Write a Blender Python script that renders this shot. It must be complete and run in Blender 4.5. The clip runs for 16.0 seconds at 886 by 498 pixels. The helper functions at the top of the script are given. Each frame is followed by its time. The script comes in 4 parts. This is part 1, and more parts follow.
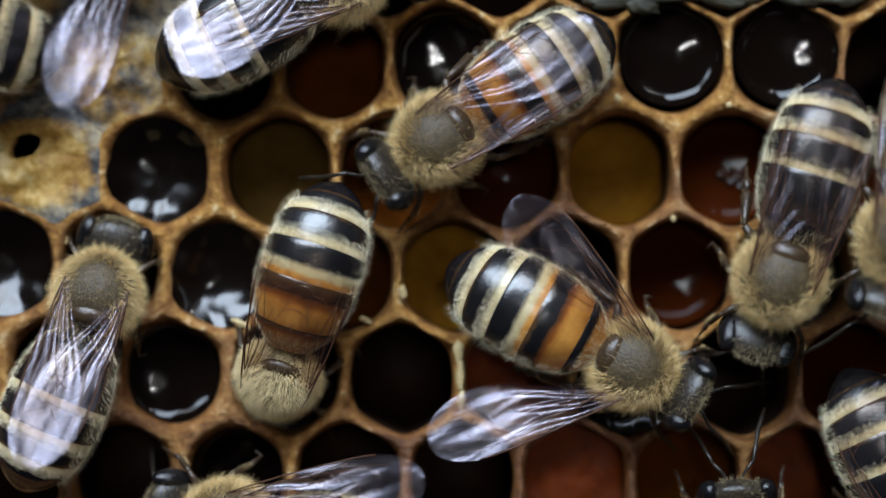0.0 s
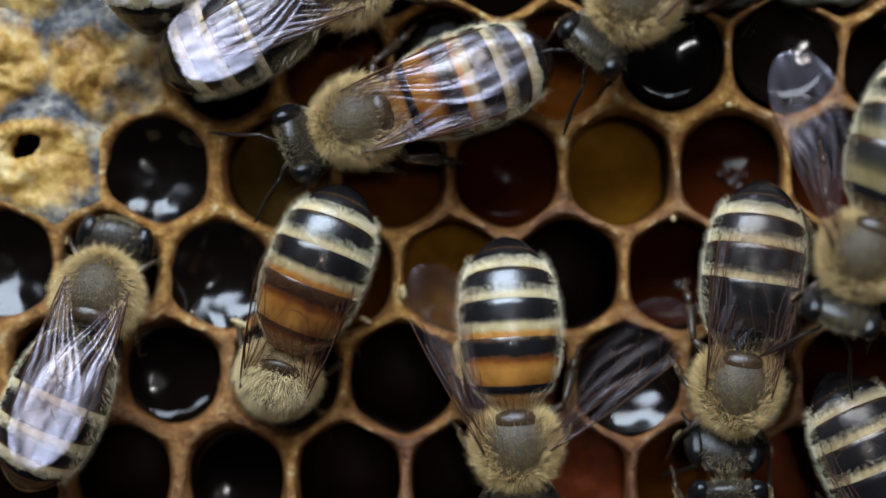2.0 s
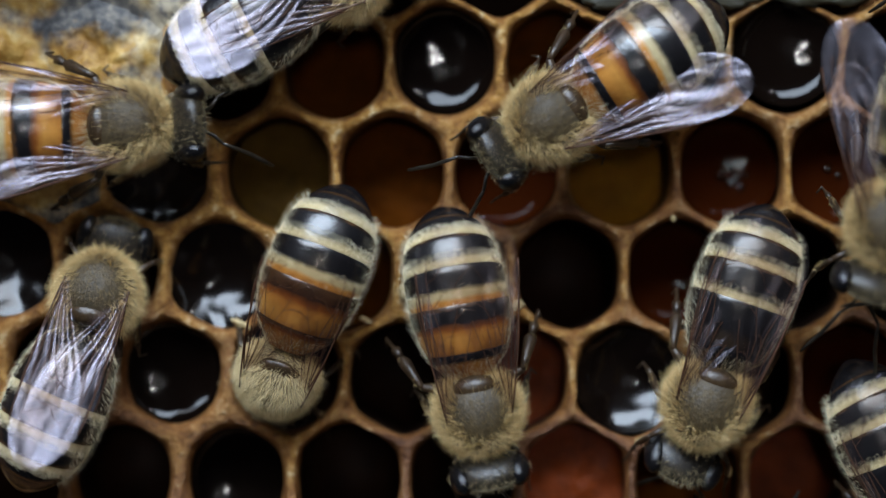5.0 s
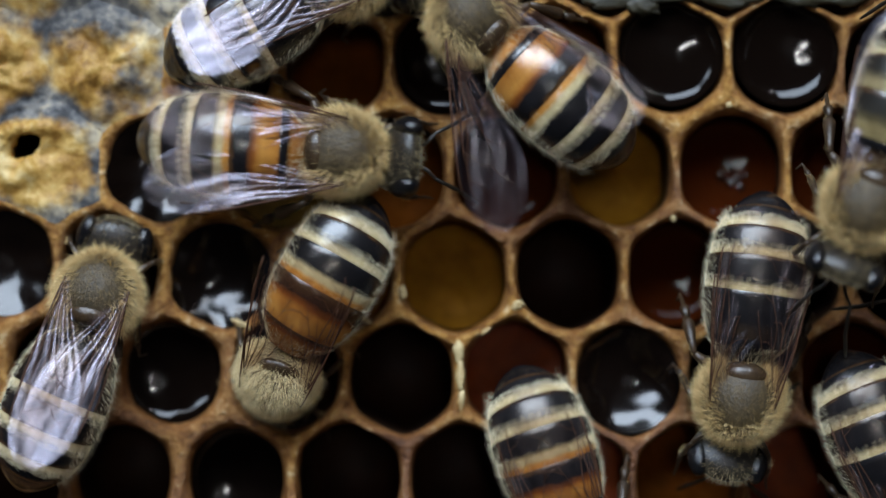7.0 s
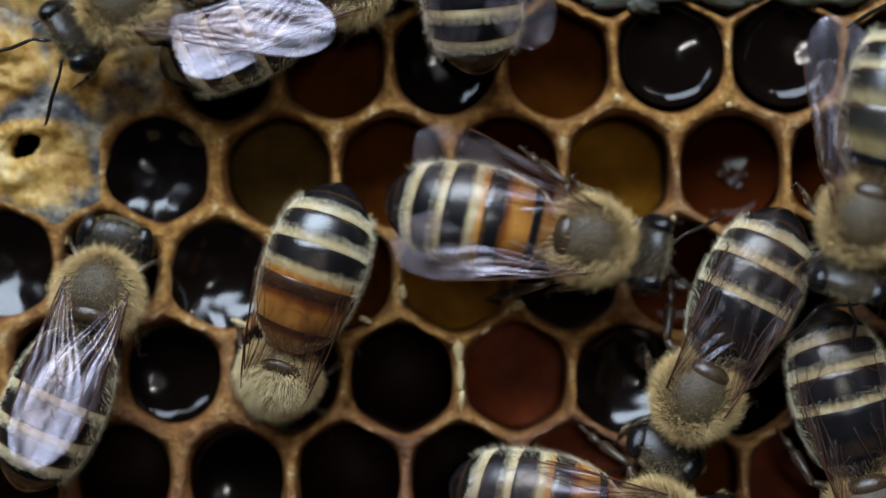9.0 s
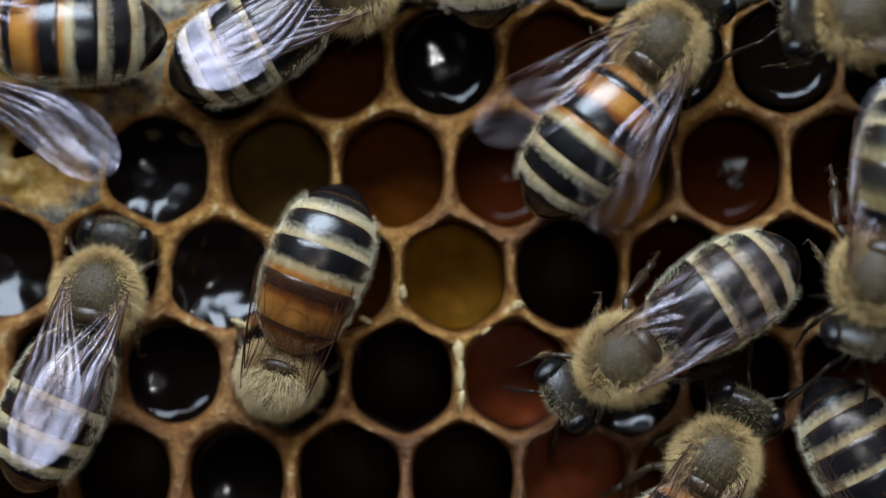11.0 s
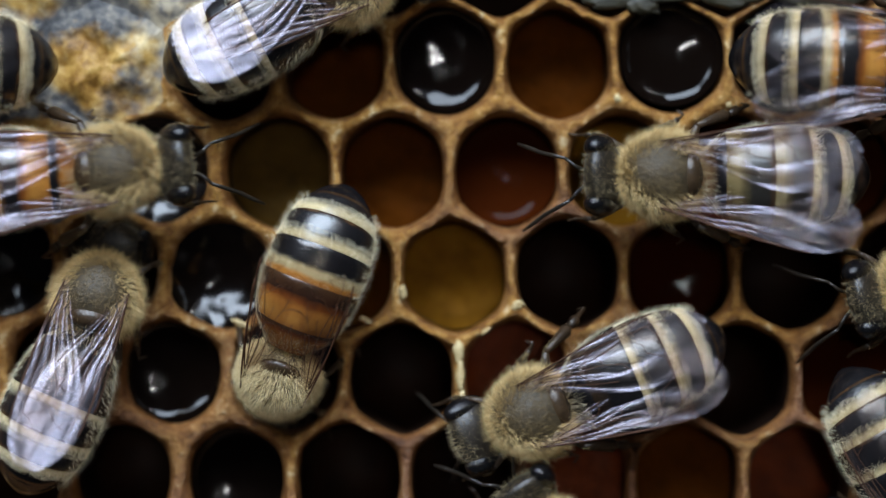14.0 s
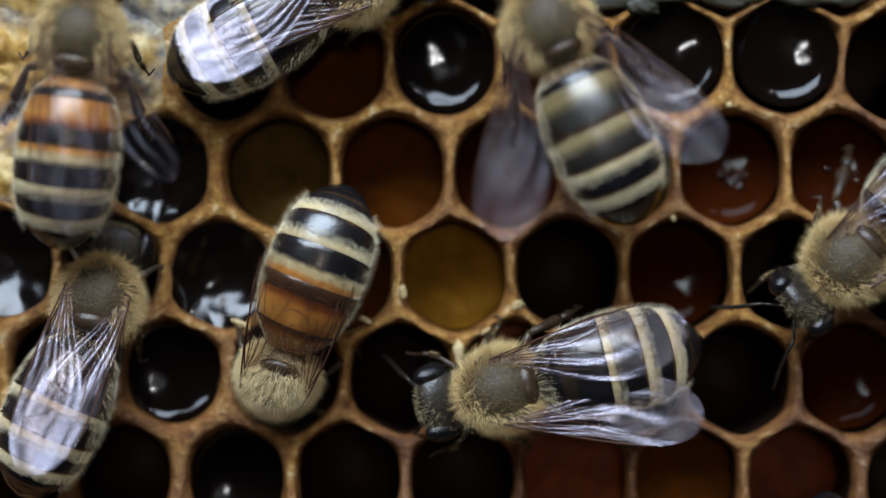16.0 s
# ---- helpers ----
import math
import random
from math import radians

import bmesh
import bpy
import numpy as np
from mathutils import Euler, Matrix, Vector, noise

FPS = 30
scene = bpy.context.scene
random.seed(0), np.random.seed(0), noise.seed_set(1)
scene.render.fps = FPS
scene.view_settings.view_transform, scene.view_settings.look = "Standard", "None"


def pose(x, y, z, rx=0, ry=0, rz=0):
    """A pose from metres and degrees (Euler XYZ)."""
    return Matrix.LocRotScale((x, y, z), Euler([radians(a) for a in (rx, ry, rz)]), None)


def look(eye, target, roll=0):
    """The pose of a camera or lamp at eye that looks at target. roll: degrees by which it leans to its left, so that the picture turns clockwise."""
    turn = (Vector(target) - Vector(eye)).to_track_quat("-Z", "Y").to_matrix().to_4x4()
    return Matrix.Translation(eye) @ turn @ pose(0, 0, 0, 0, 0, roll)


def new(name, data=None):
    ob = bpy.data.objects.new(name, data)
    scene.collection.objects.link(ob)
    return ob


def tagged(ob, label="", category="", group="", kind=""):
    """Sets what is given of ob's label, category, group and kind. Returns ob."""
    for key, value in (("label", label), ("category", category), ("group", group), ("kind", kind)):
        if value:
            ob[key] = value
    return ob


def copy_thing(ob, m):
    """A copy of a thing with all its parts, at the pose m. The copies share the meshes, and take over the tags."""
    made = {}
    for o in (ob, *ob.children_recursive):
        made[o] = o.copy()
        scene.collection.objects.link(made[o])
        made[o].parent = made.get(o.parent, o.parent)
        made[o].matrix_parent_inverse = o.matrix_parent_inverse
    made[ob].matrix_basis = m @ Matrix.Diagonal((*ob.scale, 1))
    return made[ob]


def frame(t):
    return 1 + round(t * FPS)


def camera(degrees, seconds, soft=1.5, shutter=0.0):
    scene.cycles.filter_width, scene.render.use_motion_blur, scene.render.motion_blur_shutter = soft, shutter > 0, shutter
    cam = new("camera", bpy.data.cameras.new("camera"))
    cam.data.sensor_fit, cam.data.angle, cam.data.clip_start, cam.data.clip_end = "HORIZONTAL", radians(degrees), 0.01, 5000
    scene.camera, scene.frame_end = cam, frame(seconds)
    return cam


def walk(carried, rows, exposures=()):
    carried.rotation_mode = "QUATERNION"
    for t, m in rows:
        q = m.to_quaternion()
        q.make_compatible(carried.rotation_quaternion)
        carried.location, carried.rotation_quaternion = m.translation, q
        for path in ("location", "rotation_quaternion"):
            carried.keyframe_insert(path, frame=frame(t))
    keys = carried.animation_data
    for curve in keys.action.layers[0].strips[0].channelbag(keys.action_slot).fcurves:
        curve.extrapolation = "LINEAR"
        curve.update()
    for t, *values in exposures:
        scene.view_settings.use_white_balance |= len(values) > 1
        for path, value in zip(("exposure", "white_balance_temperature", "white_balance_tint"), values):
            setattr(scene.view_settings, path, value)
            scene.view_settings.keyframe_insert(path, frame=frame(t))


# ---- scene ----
cam = camera(20, 16.0, soft=1.3, shutter=0.5)
cam.data.dof.use_dof = True
cam.data.dof.focus_distance = 0.1137
cam.data.dof.aperture_fstop = 16.0
EYE = look((0, 0, 0.1167), (0, 0, 0))
walk(cam, [(0.0, EYE), (16.0, EYE)],
     [(0.0, 0.2), (1.5, 0.15), (2.5, 0.04), (3.5, -0.07), (4.2, -0.02), (7.0, -0.02), (9.0, -0.08), (11.5, -0.12), (12.5, -0.1), (13.5, 0.03), (14.5, 0.1), (15.5, 0.1), (16.0, 0.06)])

# ---- light ----
world = bpy.data.worlds.new("overcast_sky")
scene.world = world
world.use_nodes = True
wn = world.node_tree.nodes
sky = wn.new("ShaderNodeTexSky")
sky.sky_type = "NISHITA"
sky.sun_disc = False
sky.sun_elevation = radians(40)
sky.sun_rotation = radians(8)
sky.air_density, sky.dust_density = 1.0, 3.0
world.node_tree.links.new(sky.outputs[0], wn["Background"].inputs[0])
wn["Background"].inputs[1].default_value = 0.0025

window_data = bpy.data.lights.new("window_light", "AREA")
window_data.shape, window_data.size, window_data.size_y = "RECTANGLE", 0.52, 0.34
window_data.energy, window_data.color = 8.05, (0.735, 0.872, 1.05)
window_light = new("window_light", window_data)
window_light.matrix_basis = look((-0.09, 0.46, 0.43), (0, 0, 0))

for spot, power in (((0.012, 0.018, 0.28), 0.24), ((0.14, 0.226, 0.24), 0.17)):
    lamp_data = bpy.data.lights.new("small_lamp", "POINT")
    lamp_data.energy, lamp_data.shadow_soft_size = power, 0.0085
    new("small_lamp", lamp_data).location = spot

# ---- materials ----
MM = 0.001


def material(name, rough=0.5, metal=0.0, spec=0.5):
    m = bpy.data.materials.new(name)
    m.use_nodes = True
    b = m.node_tree.nodes["Principled BSDF"]
    b.inputs["Roughness"].default_value = rough
    b.inputs["Metallic"].default_value = metal
    b.inputs["Specular IOR Level"].default_value = spec
    return m, m.node_tree.nodes, m.node_tree.links, b


def ramp(nodes, stops):
    r = nodes.new("ShaderNodeValToRGB")
    e = r.color_ramp.elements
    while len(e) < len(stops):
        e.new(0.5)
    for k, (pos, col) in zip(e, stops):
        k.position, k.color = pos, (*col, 1)
    return r


def noise_tex(nodes, links, scale, detail=3.0, rough=0.55):
    co = nodes.new("ShaderNodeTexCoord")
    n = nodes.new("ShaderNodeTexNoise")
    n.inputs["Scale"].default_value, n.inputs["Detail"].default_value = scale, detail
    n.inputs["Roughness"].default_value = rough
    links.new(co.outputs["Object"], n.inputs["Vector"])
    return n


def bump(nodes, links, b, source, strength, distance):
    p = nodes.new("ShaderNodeBump")
    p.inputs["Strength"].default_value, p.inputs["Distance"].default_value = strength, distance
    links.new(source, p.inputs["Height"])
    links.new(p.outputs[0], b.inputs["Normal"])


def mottled(name, stops, scale, rough=0.5, fine=0, relief=0.3, depth=0.0001, spec=0.5):
    """Colour from coarse noise with finer noise in it, and relief."""
    m, n, l, b = material(name, rough, 0, spec)
    big, small = noise_tex(n, l, scale, 4), noise_tex(n, l, fine or scale * 6, 5)
    mix = n.new("ShaderNodeMix")
    mix.inputs[0].default_value = 0.4
    l.new(big.outputs[0], mix.inputs[2])
    l.new(small.outputs[0], mix.inputs[3])
    r = ramp(n, stops)
    l.new(mix.outputs[0], r.inputs[0])
    l.new(r.outputs[0], b.inputs["Base Color"])
    bump(n, l, b, small.outputs[0], relief, depth)
    return m


def wax_material():
    """Beeswax: pinkish brown comb, golden towards the cappings at the top left, amber towards the lips, pale crumbs and
    a grainy skin.
    """
    m, n, l, b = material("wax", 0.46, 0, 0.4)
    tone, grain, crumb = noise_tex(n, l, 95, 2), noise_tex(n, l, 1300, 6, 0.72), noise_tex(n, l, 5200, 3, 0.6)
    brown = ramp(n, [(0.3, (0.052, 0.019, 0.009)), (0.44, (0.155, 0.063, 0.027)), (0.58, (0.25, 0.112, 0.050)), (0.70, (0.44, 0.30, 0.17))])
    gold = ramp(n, [(0.3, (0.10, 0.036, 0.007)), (0.44, (0.33, 0.142, 0.026)), (0.57, (0.54, 0.285, 0.07)), (0.68, (0.84, 0.68, 0.40))])
    l.new(grain.outputs[0], brown.inputs[0])
    l.new(grain.outputs[0], gold.inputs[0])
    pick = ramp(n, [(0.37, (0, 0, 0)), (0.54, (1, 1, 1))])
    spot, lean = n.new("ShaderNodeTexCoord"), n.new("ShaderNodeVectorMath")
    lean.operation = "DOT_PRODUCT"
    lean.inputs[1].default_value = (-5.0, 11.0, 0.0)
    l.new(spot.outputs["Object"], lean.inputs[0])
    tone_lean = n.new("ShaderNodeMath")
    l.new(tone.outputs[0], tone_lean.inputs[0])
    l.new(lean.outputs["Value"], tone_lean.inputs[1])
    l.new(tone_lean.outputs[0], pick.inputs[0])
    mix = n.new("ShaderNodeMix")
    mix.data_type = "RGBA"
    l.new(pick.outputs[0], mix.inputs[0])
    l.new(brown.outputs[0], mix.inputs[6])
    l.new(gold.outputs[0], mix.inputs[7])
    lip, lip_tint = n.new("ShaderNodeAttribute"), n.new("ShaderNodeMix")
    lip.attribute_name = "along"
    lip_tint.data_type = "RGBA"
    amber = ramp(n, [(0.35, (0.105, 0.034, 0.008)), (0.65, (0.40, 0.165, 0.040))])
    l.new(grain.outputs[0], amber.inputs[0])
    reach_in = n.new("ShaderNodeMapRange")
    reach_in.inputs[1].default_value, reach_in.inputs[2].default_value, reach_in.inputs[4].default_value = 0.2, 0.8, 0.8
    l.new(lip.outputs["Fac"], reach_in.inputs[0])
    l.new(reach_in.outputs[0], lip_tint.inputs[0])
    l.new(mix.outputs[2], lip_tint.inputs[6])
    l.new(amber.outputs[0], lip_tint.inputs[7])
    l.new(lip_tint.outputs[2], b.inputs["Base Color"])
    add = n.new("ShaderNodeMath")
    l.new(grain.outputs[0], add.inputs[0])
    l.new(crumb.outputs[0], add.inputs[1])
    bump(n, l, b, add.outputs[0], 0.8, 0.00026)
    return m


WAX = wax_material()
def capping_material(name, edge0, edge1):
    """Golden wax lids, smeared with grey propolis beyond edge0 to edge1 of the way to the border."""
    m, n, l, b = material(name, 0.5, 0, 0.4)
    big, small = noise_tex(n, l, 330, 3), noise_tex(n, l, 1900, 5, 0.65)
    mixv = n.new("ShaderNodeMix")
    mixv.inputs[0].default_value = 0.4
    l.new(big.outputs[0], mixv.inputs[2])
    l.new(small.outputs[0], mixv.inputs[3])
    gold = ramp(n, [(0.34, (0.15, 0.062, 0.012)), (0.44, (0.38, 0.195, 0.038)), (0.52, (0.54, 0.33, 0.088)), (0.63, (0.73, 0.56, 0.27))])
    grey = ramp(n, [(0.39, (0.016, 0.016, 0.018)), (0.46, (0.065, 0.065, 0.068)), (0.53, (0.18, 0.165, 0.145)), (0.61, (0.44, 0.37, 0.26))])
    l.new(mixv.outputs[0], gold.inputs[0])
    l.new(mixv.outputs[0], grey.inputs[0])
    at = n.new("ShaderNodeAttribute")
    at.attribute_name = "along"
    smear = noise_tex(n, l, 280, 4)
    add = n.new("ShaderNodeMath")
    add.operation = "MULTIPLY_ADD"
    add.inputs[1].default_value = 3.2
    l.new(smear.outputs[0], add.inputs[0])
    l.new(at.outputs["Fac"], add.inputs[2])
    pick = ramp(n, [(0.0, (0, 0, 0)), (1.0, (1, 1, 1))])
    rng = n.new("ShaderNodeMapRange")
    rng.inputs[1].default_value, rng.inputs[2].default_value = edge0 + 1.6, edge1 + 1.6
    l.new(add.outputs[0], rng.inputs[0])
    l.new(rng.outputs[0], pick.inputs[0])
    mix = n.new("ShaderNodeMix")
    mix.data_type = "RGBA"
    l.new(pick.outputs[0], mix.inputs[0])
    l.new(gold.outputs[0], mix.inputs[6])
    l.new(grey.outputs[0], mix.inputs[7])
    l.new(mix.outputs[2], b.inputs["Base Color"])
    bump(n, l, b, small.outputs[0], 0.7, 0.00016)
    return m


CAP = capping_material("cap_wax", 0.80, 1.10)
DIRTY_CAP = capping_material("smeared_cap_wax", 0.52, 0.92)
# Brown old wax, darkened so that the shade inside the shafts is in its colour.
CELL_WALL = mottled("old_wax_in_shade", [(0.3, (0.009, 0.004, 0.002)), (0.7, (0.036, 0.014, 0.006))], 500, 0.6, 0, 0.3, 0.0001, 0.2)


def honey_material(name, col, spec, rough, skin, haze=0.10):
    m, n, l, b = material(name, rough, 0, spec)
    b.inputs["IOR"].default_value = 1.5
    b.inputs["Base Color"].default_value = (*col, 1)
    b.inputs["Coat Weight"].default_value, b.inputs["Coat Roughness"].default_value = skin, haze
    s = noise_tex(n, l, 360, 2.0, 0.45)
    bump(n, l, b, s.outputs[0], 0.5, 0.00042)
    l.new(b.inputs["Normal"].links[0].from_socket, b.inputs["Coat Normal"])
    return m


HONEY = honey_material("honey", (0.004, 0.0022, 0.0015), 0.0, 0.5, 0.55)
WET_HONEY = honey_material("wet_honey", (0.004, 0.0022, 0.0015), 0.0, 0.5, 1.0, 0.15)
RED_NECTAR = honey_material("nectar", (0.040, 0.0080, 0.0015), 0.0, 0.4, 0.10)
POLLEN = {
    "yellow": mottled("yellow_pollen", [(0.3, (0.20, 0.078, 0.004)), (0.7, (0.46, 0.20, 0.010))], 500, 0.7, 2600, 0.9, 0.0001, 0.15),
    "ochre": mottled("ochre_pollen", [(0.3, (0.065, 0.032, 0.004)), (0.7, (0.15, 0.078, 0.009))], 700, 0.7, 4000, 0.6, 0.0001, 0.15),
    "brown": mottled("brown_pollen", [(0.3, (0.065, 0.016, 0.001)), (0.7, (0.155, 0.042, 0.003))], 700, 0.7, 3500, 0.6, 0.0001, 0.05),
    "red": mottled("red_pollen", [(0.3, (0.10, 0.015, 0.002)), (0.7, (0.30, 0.055, 0.008))], 700, 0.55, 3500, 0.6, 0.0001, 0.2),
    "dark": mottled("cell_floor", [(0.3, (0.008, 0.004, 0.003)), (0.7, (0.026, 0.010, 0.005))], 600, 0.6)}


def hair_material(name, a, b_):
    m, n, l, b = material(name, 0.55, 0, 0.35)
    g = n.new("ShaderNodeNewGeometry")
    r = ramp(n, [(0.0, a), (1.0, b_)])
    l.new(g.outputs["Random Per Island"], r.inputs[0])
    l.new(r.outputs[0], b.inputs["Base Color"])
    return m


FUR = hair_material("tan_fur", (0.42, 0.25, 0.08), (0.98, 0.77, 0.39))
FLUFF = hair_material("pale_fluff", (0.46, 0.31, 0.12), (0.95, 0.80, 0.47))
PALE_FUR = hair_material("cream_fur", (0.68, 0.55, 0.30), (1.0, 0.90, 0.66))
DARK_FUR = hair_material("grey_fur", (0.10, 0.075, 0.04), (0.46, 0.36, 0.2))


def plate_material(name, stops, rough=0.24):
    """Abdomen plate: colour bands along the plate with a ragged border."""
    m, n, l, b = material(name, rough, 0, 0.85)
    at = n.new("ShaderNodeAttribute")
    at.attribute_name = "along"
    s = noise_tex(n, l, 1500, 4)
    wob = n.new("ShaderNodeMath")
    wob.operation = "MULTIPLY_ADD"
    wob.inputs[1].default_value, wob.inputs[2].default_value = 0.16, -0.08
    l.new(s.outputs[0], wob.inputs[0])
    add = n.new("ShaderNodeMath")
    l.new(at.outputs["Fac"], add.inputs[0])
    l.new(wob.outputs[0], add.inputs[1])
    r = ramp(n, stops)
    l.new(add.outputs[0], r.inputs[0])
    worn = ramp(n, [(0.3, (0.52, 0.48, 0.45)), (0.65, (1.0, 1.0, 1.0))])
    l.new(noise_tex(n, l, 700, 4).outputs[0], worn.inputs[0])
    mul = n.new("ShaderNodeMix")
    mul.data_type, mul.blend_type = "RGBA", "MULTIPLY"
    mul.inputs[0].default_value = 1.0
    l.new(r.outputs[0], mul.inputs[6])
    l.new(worn.outputs[0], mul.inputs[7])
    l.new(mul.outputs[2], b.inputs["Base Color"])
    f = noise_tex(n, l, 6000, 3)
    bump(n, l, b, f.outputs[0], 0.35, 0.00004)
    return m


BLACK, ORANGE, DEEP, CREAM, BROWN, TAN = (0.012, 0.011, 0.012), (0.47, 0.19, 0.036), (0.24, 0.072, 0.014), (0.58, 0.47, 0.25), (0.07, 0.035, 0.015), (0.30, 0.19, 0.07)
LIGHT_AMBER = (0.60, 0.27, 0.055)
PLATE = {
    "amber": plate_material("amber_plate", [(0, DEEP), (0.10, ORANGE), (0.42, LIGHT_AMBER), (0.52, ORANGE), (0.60, DEEP), (0.72, BLACK), (0.95, BLACK), (1, BROWN)]),
    "amber_line": plate_material("amber_lined_plate", [(0, DEEP), (0.3, ORANGE), (0.66, ORANGE), (0.8, BLACK), (1, BLACK)]),
    "honeyed": plate_material("honey_amber_plate", [(0, ORANGE), (0.28, (0.66, 0.33, 0.075)), (0.52, LIGHT_AMBER), (0.66, DEEP), (0.78, (0.05, 0.02, 0.009)), (1, BROWN)]),
    "honeyed_line": plate_material("honey_lined_plate", [(0, DEEP), (0.3, ORANGE), (0.7, ORANGE), (0.86, DEEP), (1, BROWN)]),
    "half": plate_material("amber_and_black_plate", [(0, DEEP), (0.08, ORANGE), (0.22, LIGHT_AMBER), (0.32, CREAM), (0.44, CREAM), (0.55, BLACK), (1, BLACK)]),
    "black": plate_material("broad_black_plate", [(0, TAN), (0.10, CREAM), (0.22, CREAM), (0.36, BLACK), (0.96, BLACK), (1, BROWN)], 0.26),
    "black_mid": plate_material("black_plate", [(0, TAN), (0.12, CREAM), (0.28, CREAM), (0.44, BLACK), (0.95, BLACK), (1, BROWN)], 0.26),
    "black_end": plate_material("narrow_black_plate", [(0, TAN), (0.14, CREAM), (0.36, CREAM), (0.54, BLACK), (0.94, BLACK), (1, BROWN)], 0.26),
    "tawny": plate_material("tawny_plate", [(0, (0.24, 0.12, 0.035)), (0.45, (0.17, 0.09, 0.035)), (0.66, BROWN), (0.8, BLACK), (1, BLACK)], 0.26),
    "dusky": plate_material("dusky_plate", [(0, (0.045, 0.028, 0.016)), (0.3, (0.03, 0.02, 0.014)), (0.45, BLACK), (1, BLACK)], 0.26),
    "olive": plate_material("olive_plate", [(0, (0.20, 0.15, 0.06)), (0.32, (0.28, 0.215, 0.095)), (0.46, (0.11, 0.085, 0.04)), (0.62, (0.028, 0.025, 0.020)), (0.92, (0.024, 0.021, 0.018)), (1, BROWN)], 0.3),
    "tip": plate_material("black_tip_plate", [(0, BROWN), (0.05, BLACK), (1, BLACK)], 0.22)}
SHELL = mottled("dark_shell", [(0.3, (0.010, 0.009, 0.008)), (0.7, (0.035, 0.026, 0.018))], 1500, 0.28)
DISC = mottled("thorax_shell", [(0.3, (0.026, 0.019, 0.011)), (0.7, (0.100, 0.068, 0.032))], 700, 0.44, 7000, 0.9, 0.00008, 0.45)
DISC_FUR = hair_material("olive_fur", (0.085, 0.054, 0.021), (0.44, 0.31, 0.135))
RUST = mottled("scutellum_shell", [(0.3, (0.020, 0.013, 0.008)), (0.7, (0.075, 0.044, 0.021))], 1500, 0.27)
EYE_SHELL = mottled("eye_shell", [(0.3, (0.004, 0.004, 0.005)), (0.7, (0.010, 0.009, 0.009))], 3000, 0.09)
VEIN = mottled("wing_vein", [(0.3, (0.03, 0.013, 0.007)), (0.7, (0.11, 0.048, 0.026))], 2000, 0.5, 0, 0.3, 0.0001, 0.15)
LEG_SHELL = mottled("leg_shell", [(0.3, (0.014, 0.009, 0.006)), (0.7, (0.06, 0.035, 0.018))], 1500, 0.32)


def membrane():
    """Clear smoky film: mostly see-through, with a lilac sheen."""
    m, n, l, b = material("wing_membrane", 0.3)
    out = n["Material Output"]
    s = noise_tex(n, l, 1500, 4)
    stretch = n.new("ShaderNodeVectorMath")
    stretch.operation = "MULTIPLY"
    stretch.inputs[1].default_value = (0.2, 1, 1)
    l.new(s.inputs["Vector"].links[0].from_socket, stretch.inputs[0])
    l.new(stretch.outputs[0], s.inputs["Vector"])
    p = n.new("ShaderNodeBump")
    p.inputs["Strength"].default_value, p.inputs["Distance"].default_value = 0.42, 0.0002
    l.new(s.outputs[0], p.inputs["Height"])
    clear, gloss, body = n.new("ShaderNodeBsdfTransparent"), n.new("ShaderNodeBsdfGlossy"), n.new("ShaderNodeBsdfDiffuse")
    clear.inputs[0].default_value = (0.935, 0.895, 0.86, 1)
    gloss.inputs[0].default_value = (0.93, 0.86, 1.0, 1)
    gloss.inputs["Roughness"].default_value = 0.27
    body.inputs[0].default_value = (0.52, 0.48, 0.56, 1)
    l.new(p.outputs[0], gloss.inputs["Normal"])
    sheen, film = n.new("ShaderNodeMixShader"), n.new("ShaderNodeMixShader")
    sheen.inputs[0].default_value = 0.97
    l.new(body.outputs[0], sheen.inputs[1])
    l.new(gloss.outputs[0], sheen.inputs[2])
    r = ramp(n, [(0.3, (0.026, 0.026, 0.026)), (0.7, (0.092, 0.092, 0.092))])
    l.new(s.outputs[0], r.inputs[0])
    l.new(r.outputs[0], film.inputs[0])
    l.new(clear.outputs[0], film.inputs[1])
    l.new(sheen.outputs[0], film.inputs[2])
    l.new(film.outputs[0], out.inputs[0])
    return m


MEMBRANE = membrane()
TABLE_WOOD = mottled("table_wood", [(0.3, (0.10, 0.055, 0.03)), (0.7, (0.20, 0.12, 0.065))], 20, 0.6, 90, 0.3, 0.001)

# ---- mesh helpers (millimetres in, metres out) ----


def mesh_of(name, verts, faces, mats, smooth=True, face_mats=None, along=None):
    me = bpy.data.meshes.new(name)
    me.from_pydata([(x * MM, y * MM, z * MM) for x, y, z in verts], [], faces)
    for m in (mats if isinstance(mats, (list, tuple)) else [mats]):
        me.materials.append(m)
    if smooth:
        me.polygons.foreach_set("use_smooth", [True] * len(faces))
    if face_mats:
        me.polygons.foreach_set("material_index", face_mats)
    if along:
        at = me.attributes.new("along", "FLOAT", "POINT")
        at.data.foreach_set("value", along)
    me.update()
    return me


def part(name, me, parent, label="", at=None):
    ob = new(name, me)
    ob.parent = parent
    if at is not None:
        ob.matrix_basis = at
    return tagged(ob, label)


def place(x, y, z, rx=0, ry=0, rz=0):
    return pose(x * MM, y * MM, z * MM, rx, ry, rz)


def loft(rings, close_ends=True):
    """Verts and faces through rings of equal count."""
    n = len(rings[0])
    verts = [v for r in rings for v in r]
    faces = []
    for i in range(len(rings) - 1):
        for j in range(n):
            a, b = i * n + j, i * n + (j + 1) % n
            faces.append((a, b, b + n, a + n))
    if close_ends:
        faces.append(tuple(range(n))[::-1])
        faces.append(tuple(range((len(rings) - 1) * n, len(rings) * n)))
    return verts, faces


